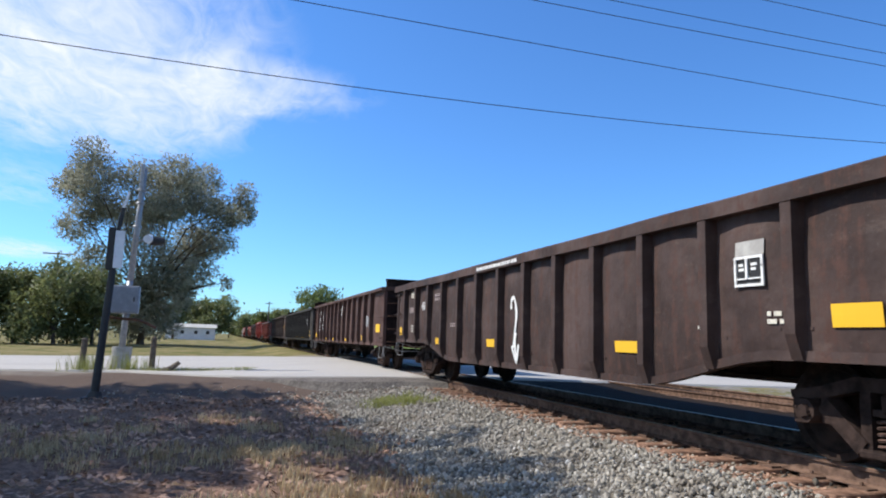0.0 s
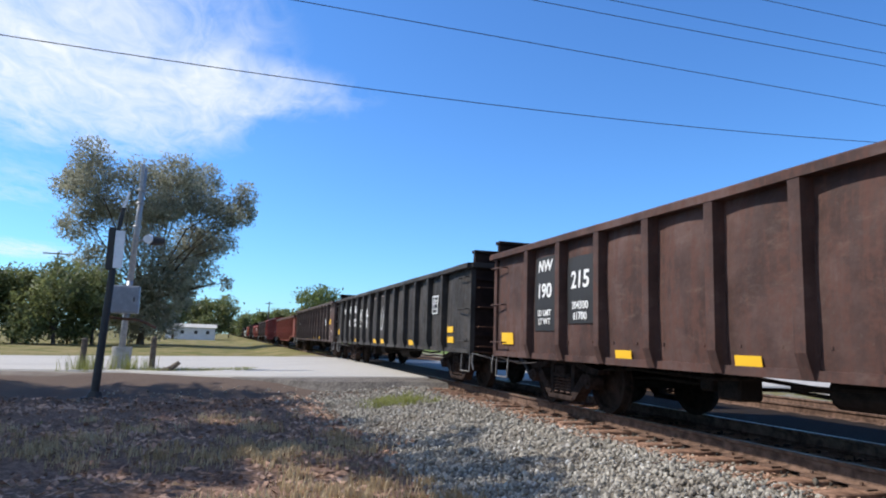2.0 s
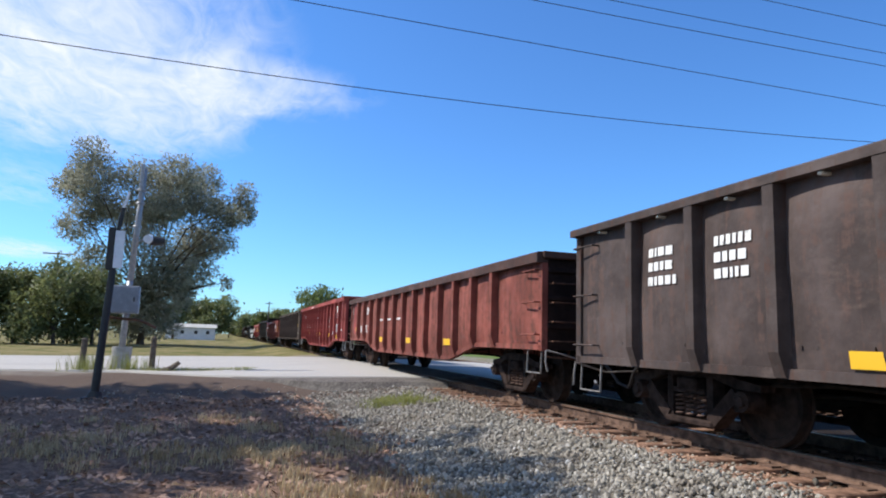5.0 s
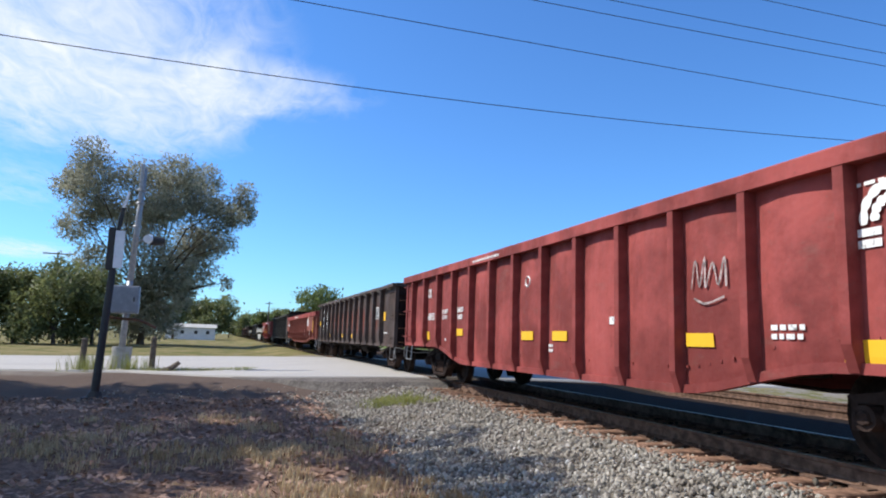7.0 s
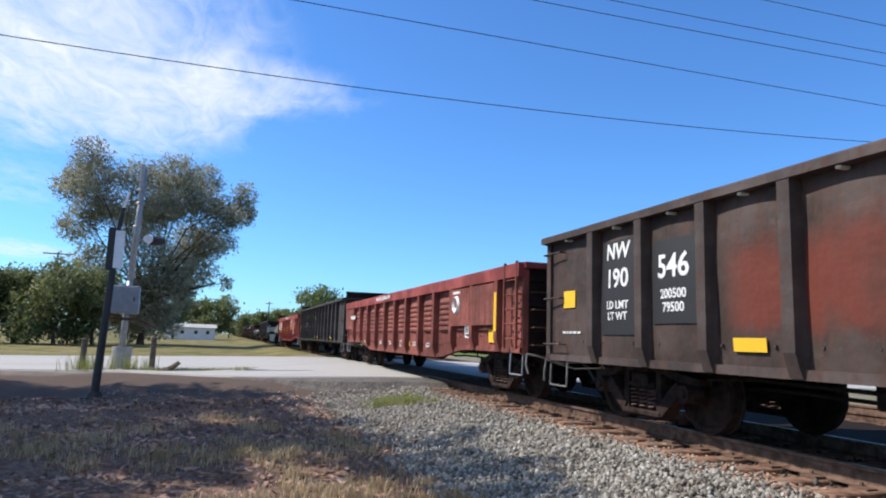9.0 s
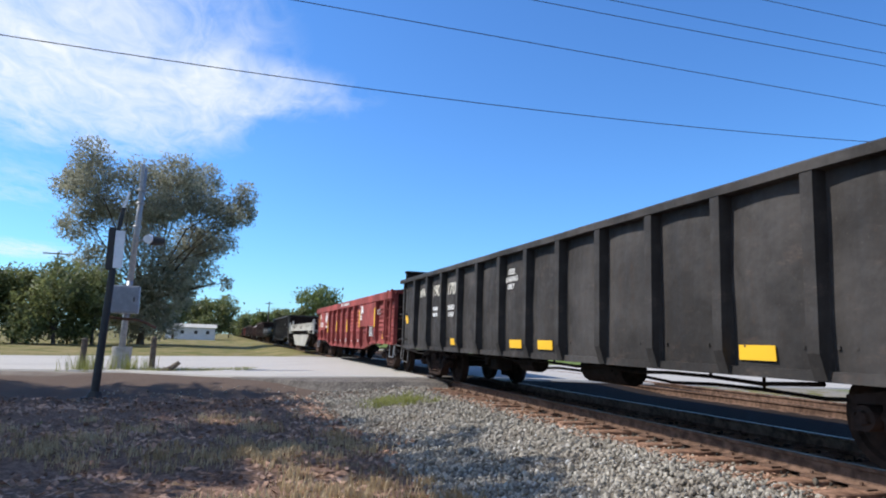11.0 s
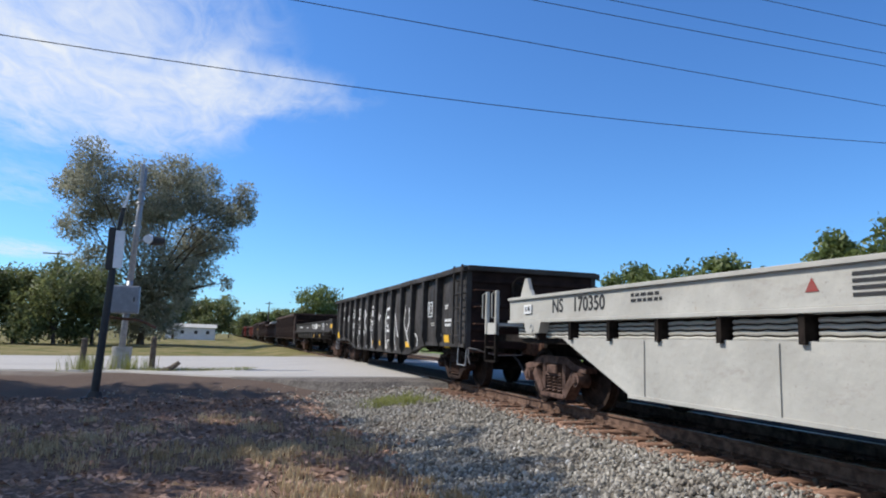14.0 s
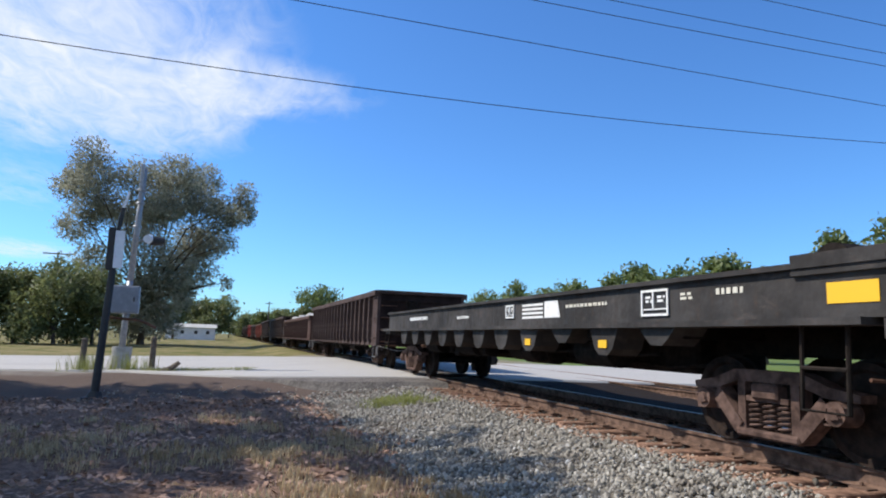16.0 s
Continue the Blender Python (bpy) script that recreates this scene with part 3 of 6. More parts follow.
def frame_panel(parent, y, z, w, h, x=-1.49):
    """The white-framed inspection stencil with two columns."""
    ob = plate("stencil_panel", parent, y, z, w, h, M["dark"], x)
    bm = BM()
    t = 0.026
    for a in (box(bm, x - 0.022, x - 0.006, y - w / 2, y + w / 2, z + s * (h / 2 - t / 2) - t / 2, z + s * (h / 2 - t / 2) + t / 2) for s in (-1, 1)):
        pass
    for s in (-1, 1, 0.1):
        c = y + s * (w / 2 - t / 2)
        box(bm, x - 0.022, x - 0.006, c - t / 2, c + t / 2, z - h / 2 + (t if s != 0.1 else h * 0.25), z + h / 2 - t)
    box(bm, x - 0.022, x - 0.006, y - w / 2 + t, y + w / 2 - t, z - h * 0.27, z - h * 0.22)
    painted("stencil_frame", bm, M["white"], ob)
    bars(ob, y + w * 0.22, z + h * 0.14, w * 0.28, h * 0.3, 2, M["white"], x - 0.004)
    bars(ob, y - w * 0.22, z + h * 0.14, w * 0.28, h * 0.3, 2, M["white"], x - 0.004)
    return ob


def strokes(name, parent, lines, w, material, x):
    """Sprayed lines: ribbons on the car's side through points (y, z)."""
    bm = BM()
    x -= 0.010
    for pts in lines:
        P = [Vector(p) for p in pts]
        fine = []
        for i in range(len(P) - 1):
            a, b, c, d = P[max(0, i - 1)], P[i], P[i + 1], P[min(len(P) - 1, i + 2)]
            for k in range(6):
                t = k / 6
                fine.append(0.5 * ((2 * b) + (c - a) * t + (2 * a - 5 * b + 4 * c - d) * t * t + (3 * b - a - 3 * c + d) * t ** 3))
        fine.append(P[-1])
        prev = None
        for i, p in enumerate(fine):
            d = (fine[min(i + 1, len(fine) - 1)] - fine[max(i - 1, 0)])
            d = d.normalized() if d.length > 1e-6 else Vector((1, 0))
            n = Vector((-d.y, d.x)) * w * 0.5 * (0.75 + 0.5 * abs(math.sin(i * 0.37)))
            q = (bm.verts.new((x, p.x + n.x, p.y + n.y)), bm.verts.new((x, p.x - n.x, p.y - n.y)))
            if prev:
                bm.faces.new((prev[0], prev[1], q[1], q[0]))
            prev = q
    return painted(name, bm, material, parent)


RUNNING_GEAR = {}


def running_gear(car, centres, wb=1.78, casting="greasy"):
    """Two trucks: a bolster with side frames and springs, and turning wheelsets."""
    if casting not in RUNNING_GEAR:
        _running_gear = RUNNING_GEAR[casting] = {}
        bm = BM()
        box(bm, -1.0, 1.0, -0.2, 0.2, 0.42, 0.66, 0.03)
        _running_gear["bolster"] = bm_mesh(bm, "bolster", M["grime"])
        bm = BM()
        h = wb / 2
        top = [(-h - 0.2, 0.56), (-h + 0.14, 0.575), (-0.40, 0.665), (0.40, 0.665), (h - 0.14, 0.575), (h + 0.2, 0.56), (h + 0.21, 0.63), (h - 0.1, 0.675), (0.42, 0.785), (-0.42, 0.785), (-h + 0.1, 0.675), (-h - 0.21, 0.63)]
        prism(bm, top, -0.09, 0.09)
        for s in (-1, 1):
            beam(bm, (s * (h - 0.14), 0.53), (s * 0.37, 0.20), 0.145, -0.10, 0.085)
            beam(bm, (s * (h - 0.16), 0.60), (s * (h - 0.16), 0.36), 0.085, -0.08, 0.08)
            beam(bm, (s * 0.34, 0.15), (s * 0.34, 0.70), 0.10, -0.08, 0.08)
            box(bm, -0.08, 0.08, s * h + 0.115, s * h + 0.185, 0.34, 0.58)
            tube(bm, (-0.16, s * h, 0.457), (0.05, s * h, 0.457), 0.108, 0.118, 14)
            tube(bm, (-0.19, s * h, 0.457), (-0.15, s * h, 0.457), 0.055, 0.07, 8)
            for q in (-0.06, 0.06):
                tube(bm, (-0.20, s * h + q, 0.457 + q * 0.5), (-0.15, s * h + q, 0.457 + q * 0.5), 0.014, 0.014, 6)
        box(bm, -0.12, 0.12, -0.40, 0.40, 0.12, 0.20, 0.02)
        box(bm, -0.13, 0.05, -0.17, 0.17, 0.50, 0.655, 0.02)
        _running_gear["side_frame"] = bm_mesh(bm, "side_frame", M[casting])
        bm = BM()
        path_tube(bm, [(0.075 * math.cos(q * math.tau / 8), 0.075 * math.sin(q * math.tau / 8), 0.215 + q * 0.0062) for q in range(43)], 0.015, 4)
        # springs take the casting colour without that shade
        _running_gear["spring"] = bm_mesh(bm, "spring", M["truck"])
        bm = BM()
        box(bm, -0.07, 0.07, -0.27, 0.27, 0.475, 0.53)
        _running_gear["spring_seat"] = bm_mesh(bm, "spring_seat", M[casting])
        bm = BM()
        lathe(bm, [(-0.62, 0.08), (0.62, 0.08)], 12)
        _running_gear["wheelset"] = bm_mesh(bm, "wheelset", M["grime"])
        bm = BM()
        lathe(bm, [(-0.07, 0.10), (-0.07, 0.14), (-0.035, 0.20), (-0.02, 0.36), (-0.065, 0.385), (-0.07, WHEEL_R - 0.006), (0.04, WHEEL_R), (0.045, WHEEL_R + 0.025), (0.07, WHEEL_R + 0.02), (0.07, 0.39), (0.02, 0.36), (0.0, 0.2), (0.06, 0.14), (0.06, 0.1)], 32)
        _running_gear["wheel"] = bm_mesh(bm, "wheel", M["wheel"])
    G = RUNNING_GEAR[casting]

    def add(kind, parent, m):
        o = new(kind, G[kind])
        o.parent = parent
        o.matrix_basis = m
        return o

    for c in centres:
        b = add("bolster", car, pose(0, c, 0))
        for s in (-1, 1):
            turn = 0 if s < 0 else 180
            add("side_frame", b, pose(s * 1.0, 0, 0, 0, 0, turn))
            add("spring_seat", b, pose(s * 1.02, 0, 0, 0, 0, turn))
            for k in (-1, 0, 1):
                add("spring", b, pose(s * 1.02, k * 0.185, 0, 0, 0, turn))
        for e in (-1, 1):
            ws = add("wheelset", car, pose(0, c + e * wb / 2, WHEEL_R))
            for s in (-1, 1):
                add("wheel", ws, pose(s * GAUGE, 0, 0, 0, 0, 0 if s < 0 else 180))
            WHEELSETS.append((ws, c + e * wb / 2))


def bm_mesh(bm, name, material):
    me = bpy.data.meshes.new(name)
    bm.to_mesh(me)
    bm.free()
    me.materials.append(material)
    return me


def underframe(car, half, floor):
    """Centre sill, couplers, hoses, air tank and brake rods."""
    bm = BM()
    box(bm, -0.28, 0.28, -half + 0.1, half - 0.1, floor - 0.32, floor - 0.01)
    for i in range(7):
        y = (i - 3) * half * 0.24
        box(bm, -1.4, 1.4, y - 0.06, y + 0.06, floor - 0.16, floor - 0.01)
    part("center_sill", bm, M["grime"], car)
    for s in (-1, 1):
        bm = BM()
        y = s * half
        box(bm, -0.13, 0.13, min(y - s * 0.2, y + s * 0.28), max(y - s * 0.2, y + s * 0.28), 0.74, 0.98)
        box(bm, -0.2, 0.14, min(y + s * 0.28, y + s * 0.56), max(y + s * 0.28, y + s * 0.56), 0.72, 1.0, 0.04)
        part("coupler", bm, M["rust"], car)
        bm = BM()
        path_tube(bm, [(-0.45, y + s * 0.05, 0.72), (-0.42, y + s * 0.25, 0.6), (-0.38, y + s * 0.4, 0.42), (-0.3, y + s * 0.56, 0.36)], 0.025)
        part("air_hose", bm, M["pitch"], car)
        bm = BM()
        path_tube(bm, [(-1.42, y + s * 0.06, 0.78), (-0.35, y + s * 0.1, 0.72), (-0.2, y + s * 0.12, 0.8)], 0.016)
        part("uncoupling_lever", bm, M["rust"], car)
    bm = BM()
    tube(bm, (-0.75, -1.7, floor - 0.40), (-0.75, -0.6, floor - 0.40), 0.21, 0.21, 14)
    tube(bm, (-0.75, -0.6, floor - 0.40), (-0.75, -0.54, floor - 0.40), 0.21, 0.12, 14)
    for y in (-1.45, -0.85):
        box(bm, -0.99, -0.51, y - 0.03, y + 0.03, floor - 0.42, floor - 0.02)
    part("air_reservoir", bm, M["grime"], car)
    bm = BM()
    tube(bm, (-0.95, 0.8, floor - 0.40), (-0.95, 1.35, floor - 0.40), 0.16, 0.16, 12)
    tube(bm, (-0.95, 1.35, floor - 0.40), (-0.95, 1.9, floor - 0.40), 0.03, 0.03, 8)
    box(bm, -1.0, -0.9, 0.85, 1.25, floor - 0.28, floor - 0.02)
    part("brake_cylinder", bm, M["grime"], car)
    bm = BM()
    box(bm, -1.05, -0.72, 2.5, 2.85, floor - 0.60, floor - 0.14, 0.03)
    box(bm, -1.10, -0.95, 2.85, 3.05, floor - 0.52, floor - 0.24, 0.02)
    box(bm, -0.95, -0.85, 2.6, 2.7, floor - 0.2, floor - 0.02)
    part("control_valve", bm, M["grime"], car)
    for y0, y1, x, z in ((-half * 0.62, half * 0.62, -1.1, floor - 0.34), (-half * 0.66, half * 0.66, -0.6, floor - 0.46)):
        bm = BM()
        n = 14
        path_tube(bm, [(x, y0 + (y1 - y0) * i / n, z - 0.05 * math.sin(i * 1.9) ** 2) for i in range(n + 1)], 0.022)
        for i in (2, 7, 12):
            y = y0 + (y1 - y0) * i / n
            box(bm, x - 0.012, x + 0.012, y - 0.012, y + 0.012, z - 0.03, floor - 0.02)
        part("brake_rod", bm, M["grime"], car)


def end_fittings(car, half, zb, zt, mat, wheel):
    """Grab irons, a short ladder and the brake gear on the car's ends."""
    for sy in (-1, 1):
        y, o = sy * half, sy * (half + 0.14)
        for i in range(4):
            z = zb + 0.12 + i * (zt - zb - 0.62) / 3
            bm = BM()
            path_tube(bm, [(-1.36, y, z), (-1.36, o, z), (-0.86, o, z), (-0.86, y, z)], 0.013, 5)
            part("end_grab_iron", bm, M[mat], car)
        bm = BM()
        path_tube(bm, [(-1.46, y + sy * 0.1, zb - 0.02), (-1.30, y + sy * 0.2, zb - 0.06), (-0.9, y + sy * 0.22, zb - 0.16), (-0.35, y + sy * 0.24, zb - 0.14)], 0.012, 6)
        path_tube(bm, [(-1.46, y + sy * 0.1, zb - 0.02), (-1.48, y + sy * 0.12, zb - 0.2), (-1.46, y + sy * 0.16, zb - 0.34)], 0.015, 6)
        part("uncoupling_rod", bm, M["step"], car)
    if wheel:
        y = -half
        bm = BM()
        ring(bm, (-0.35, y - 0.26, zt - 0.45), (0, 1, 0), 0.25, 0.018, 20, 5)
        for a in range(5):
            tube(bm, (-0.35, y - 0.26, zt - 0.45), (-0.35 + 0.25 * math.cos(a * 1.2566), y - 0.26, zt - 0.45 + 0.25 * math.sin(a * 1.2566)), 0.013, 0.013, 5)
        part("brake_wheel", bm, M["grime"], car)
        bm = BM()
        tube(bm, (-0.35, y, zt - 0.45), (-0.35, y - 0.26, zt - 0.45), 0.05, 0.03, 8)
        box(bm, -0.52, -0.18, y - 0.16, y, zt - 0.68, zt - 0.30, 0.03)
        tube(bm, (-0.35, y - 0.08, zt - 0.68), (-0.35, y - 0.08, zb), 0.012, 0.012, 6)
        part("brake_housing", bm, M["grime"], car)
        bm = BM()
        box(bm, -0.75, 0.1, y - 0.26, y, zb + 0.52, zb + 0.56)
        for x in (-0.65, 0.0):
            box(bm, x - 0.02, x + 0.02, y - 0.22, y, zb + 0.40, zb + 0.52)
        part("brake_step", bm, M["grime"], car)


def corner_fittings(car, half, zb, zt, ladder, mat):
    """Grab irons and stirrup steps at the four corners."""
    def bracket(bm, sx, y0, y1, z):
        x, o = sx * 1.49, sx * 1.585
        path_tube(bm, [(x, y0, z), (o, y0, z), (o, y1, z), (x, y1, z)], 0.014, 5)
    for sx in (-1, 1):
        for sy in (-1, 1):
            y1 = sy * (half - 0.06)
            y0 = sy * (half - 0.56)
            rungs = ladder and sy < 0
            n = 5 if rungs else 3
            for i in range(n):
                z = zb + 0.22 + i * (zt - zb - 0.5) / (n - 1)
                bm = BM()
                bracket(bm, sx, y0, y1, z)
                part("grab_iron", bm, M[mat], car)
            if rungs and sx < 0:
                for yy in (y0, y1):
                    bm = BM()
                    box(bm, -1.61, -1.57, yy - 0.022, yy + 0.022, zb + 0.05, zt + 0.03)
                    part("ladder_stile", bm, M[mat], car)
            bm = BM()
            path_tube(bm, [(sx * 1.45, y0, zb), (sx * 1.47, y0, zb - 0.38), (sx * 1.47, y1, zb - 0.38), (sx * 1.45, y1, zb)], 0.015, 6)
            part("stirrup_step", bm, M["grey" if ladder else "step"], car)


def gondola(label, paint, length=16.5, zt=2.55, zb=0.76, belly=0.0, ribs=13, chord=0.17, raised=False, ladder=False, corrugated=False, rib_w=0.13,
            chord_paint=None, sheet_paint=None, bulge=0.06, inset=1.4, pitch=1.12, light_spots=False):
    """An open-topped freight car: sheets bulged between side posts, top chord, sills, ends and running gear."""
    car = tagged(new("gondola_car"), label, "freight car", "cars of the freight train")
    half = length / 2
    P = M[paint]
    rng = random.Random(int(zt * 1000) + ribs + len(label))

    def bottom(y):
        if not belly:
            return zb
        a = abs(y)
        return zb - belly * (1 - smooth(half * 0.42, half * 0.68, a))

    posts = sorted(half - inset - pitch * i for i in range(ribs))
    edges = [-half] + posts + [half]
    amps = {s: bulge * rng.uniform(0.8, 1.1) for s in (-1, 1)}

    def sheet_x(y, z, sx=-1):
        """How far out the side sheet stands at a place."""
        y = min(max(y, -half), half - 1e-4)
        for a, b in zip(edges, edges[1:]):
            if a <= y < b:
                break
        z0 = bottom(y)
        w = min(1, max(0, (z - z0) / (zt - 0.05 - z0)))
        return 1.455 + amps[sx] * math.sin(math.pi * (y - a) / (b - a)) * math.sin(math.pi * w) ** 0.5 + 0.017 * noise.noise((y * 1.3, w * 3, zt * 9 + sx))

    SHEETS[car.name] = sheet_x
    for sx in (-1, 1):
        # side sheet
        verts, faces = [], []
        cols = []
        for a, b in zip(edges, edges[1:]):
            k = 6 if sx < 0 else 2
            cols += [(a + (b - a) * i / k, math.sin(math.pi * i / k)) for i in range(k)]
        cols.append((half, 0.0))
        rows = 9
        for y, u in cols:
            z0 = bottom(y)
            for j in range(rows + 1):
                w = j / rows
                z = z0 + (zt - 0.05 - z0) * w
                verts.append((sx * sheet_x(y, z, sx), y, z))
        n = rows + 1
        for i in range(len(cols) - 1):
            for j in range(rows):
                f = (i * n + j, (i + 1) * n + j, (i + 1) * n + j + 1, i * n + j + 1)
                faces.append(f[::-1] if sx < 0 else f)
        # inner face
        base = len(verts)
        for y in (-half, half):
            verts += [(sx * 1.42, y, zb), (sx * 1.42, y, zt - 0.05)]
        faces.append((base, base + 2, base + 3, base + 1) if sx < 0 else (base + 1, base + 3, base + 2, base))
        from_lists("side_sheet", verts, faces, M[sheet_paint or paint], car, True)
        # top chord, slightly wavy from years of loading
        bm = BM()
        rowsv = []
        for i in range(41):
            y = -half - 0.03 + (length + 0.06) * i / 40
            d = 0.012 * noise.noise((y * 0.7, zt * 5, sx))
            rowsv.append([bm.verts.new((sx * xx, y, zz + d)) for xx, zz in ((1.40, zt - chord), (HALF, zt - chord), (HALF, zt - 0.02), (HALF - 0.03, zt), (1.40, zt))])
        for a, b in zip(rowsv, rowsv[1:]):
            for i in range(5):
                bm.faces.new((a[i], a[(i + 1) % 5], b[(i + 1) % 5], b[i]))
        bm.faces.new(rowsv[0]), bm.faces.new(rowsv[-1][::-1])
        bmesh.ops.recalc_face_normals(bm, faces=bm.faces)
        part("top_chord", bm, M[chord_paint or paint], car)
        # side sill
        bm = BM()
        skin = []
        for i in range(49):
            y = -half + length * i / 48
            z = bottom(y)
            skin.append([bm.verts.new(v) for v in ((sx * 1.40, y, z - 0.02), (sx * 1.50, y, z - 0.02), (sx * 1.50, y, z + 0.07), (sx * 1.40, y, z + 0.07))])
        for a, b in zip(skin, skin[1:]):
            for q in range(4):
                bm.faces.new((a[q], a[(q + 1) % 4], b[(q + 1) % 4], b[q]))
        bm.faces.new(skin[0]), bm.faces.new(skin[-1][::-1])
        bmesh.ops.recalc_face_normals(bm, faces=bm.faces)
        part("side_sill", bm, P, car)
        if sx < 0:
            bm = BM()
            y = -half + 0.25
            while y < half:
                if min(abs(y - p) for p in posts) > rib_w:
                    z = bottom(y) + 0.26
                    box(bm, -1.487, -1.44, y - 0.014, y + 0.014, z - 0.014, z + 0.014)
                y += 0.17
            tagged(part("rivet_strip", bm, P, car), kind="stuff")
        # posts, tapered at head and foot
        shared = {}
        for p in posts:
            z0 = round(bottom(p) - 0.01, 2)
            if z0 not in shared:
                bm = BM()
                w = rib_w / 2
                xs_in, xs_out, xs_mid = sx * 1.44, sx * 1.592, sx * 1.52
                A = [bm.verts.new(v) for v in ((xs_in, -w * 1.3, z0), (xs_in, w * 1.3, z0), (xs_in, w * 1.3, zt - chord), (xs_in, -w * 1.3, zt - chord))]
                B = [bm.verts.new(v) for v in ((xs_mid, -w, z0), (xs_mid, w, z0), (xs_out, w, zt - chord), (xs_out, -w, zt - chord))]
                C = [bm.verts.new(v) for v in ((xs_out, -w * 0.95, z0 + 0.22), (xs_out, w * 0.95, z0 + 0.22))]
                for f in ((A[0], A[1], B[1], B[0]), (B[0], B[1], C[1], C[0]), (C[0], C[1], B[2], B[3]), (A[3], B[3], B[2], A[2]),
                          (A[0], B[0], C[0], B[3], A[3]), (A[1], A[2], B[2], C[1], B[1])):
                    bm.faces.new(f)
                bmesh.ops.recalc_face_normals(bm, faces=bm.faces)
                shared[z0] = part("side_post", bm, P, car)
                shared[z0].location = (0, p, 0)
            else:
                again(shared[z0], pose(0, p, 0), car)
        if corrugated and sx < 0:
            for a, b in zip(edges[1:-1], edges[2:]):
                for k in range(6):
                    z = zb + 0.42 + k * (zt - chord - zb - 0.62) / 5.2
                    bm = BM()
                    y0, y1 = a + rib_w, b - rib_w
                    sec = []
                    for i in range(9):
                        t = i / 8
                        d = 0.085 * math.sin(math.pi * t) ** 0.45
                        y = y0 + (y1 - y0) * t
                        sec.append([bm.verts.new((-1.455 - dx * d, y, z + dz)) for dx, dz in ((0, -0.055), (0.95, -0.05), (1.05, -0.015), (0.55, 0.05), (0, 0.12))])
                    for s, t in zip(sec, sec[1:]):
                        for i in range(4):
                            bm.faces.new((s[i], t[i], t[i + 1], s[i + 1]))
                    bmesh.ops.recalc_face_normals(bm, faces=bm.faces)
                    part("corrugation", bm, P, car)
    for sy in (-1, 1):
        y = sy * half
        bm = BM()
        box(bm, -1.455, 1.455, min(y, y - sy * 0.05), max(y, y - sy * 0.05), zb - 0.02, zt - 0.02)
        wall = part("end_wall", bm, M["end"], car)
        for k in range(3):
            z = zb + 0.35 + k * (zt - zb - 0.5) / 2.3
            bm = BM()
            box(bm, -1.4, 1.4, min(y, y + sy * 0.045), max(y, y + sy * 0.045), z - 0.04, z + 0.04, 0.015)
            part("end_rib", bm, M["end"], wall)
        bm = BM()
        box(bm, -1.5, 1.5, min(y - sy * 0.06, y + sy * 0.09), max(y - sy * 0.06, y + sy * 0.09), zt - 0.1, zt + 0.01, 0.01)
        part("end_cap", bm, M[chord_paint or paint], wall)
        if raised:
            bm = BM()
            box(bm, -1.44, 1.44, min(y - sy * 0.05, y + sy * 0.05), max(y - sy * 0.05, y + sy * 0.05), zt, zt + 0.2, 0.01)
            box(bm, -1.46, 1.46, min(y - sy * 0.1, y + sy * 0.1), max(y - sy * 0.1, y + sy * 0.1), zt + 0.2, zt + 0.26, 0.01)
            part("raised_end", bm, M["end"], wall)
        for sx in (-1, 1):
            bm = BM()
            box(bm, *sorted((sx * 1.40, sx * 1.50)), *sorted((y - sy * 0.1, y + sy * 0.02)), zb - 0.03, zt - chord)
            part("corner_post", bm, P, car)
    # small cream blocks stand in for the specks of sunlight below the chord
    if light_spots:
        bm = BM()
        box(bm, -1.575, -1.44, -0.028, 0.028, zt - chord - 0.035, zt - chord - 0.004, 0.008)
        light_spot = part("chord_lug", bm, M["cream"], car)
        mids = [(a + b) / 2 for a, b in zip(edges, edges[1:])]
        light_spot.location = (0, mids[0], 0)
        for y in mids[1:]:
            again(light_spot, pose(0, y, 0), car)
    bm = BM()
    box(bm, -1.42, 1.42, -half + 0.05, half - 0.05, zb + 0.28, zb + 0.34)
    part("floor_plate", bm, M["rust"], car)
    underframe(car, half, zb + 0.28)
    corner_fittings(car, half, zb, zt, ladder, paint)
    end_fittings(car, half, zb, zt, "rust", True)
    running_gear(car, (-half + 1.83, half - 1.83))
    return car, posts, bottom


def reflector(car, y, z, w=0.45, h=0.14, x=-1.512):
    return plate("reflector", car, y, z, w, h, M["yellow"], x, "yellow reflective sheet")


def panel_mid(posts, k, half):
    """The middle of the k-th panel, counted from the rear end."""
    e = [half] + posts[::-1] + [-half]
    return (e[k] + e[k + 1]) / 2


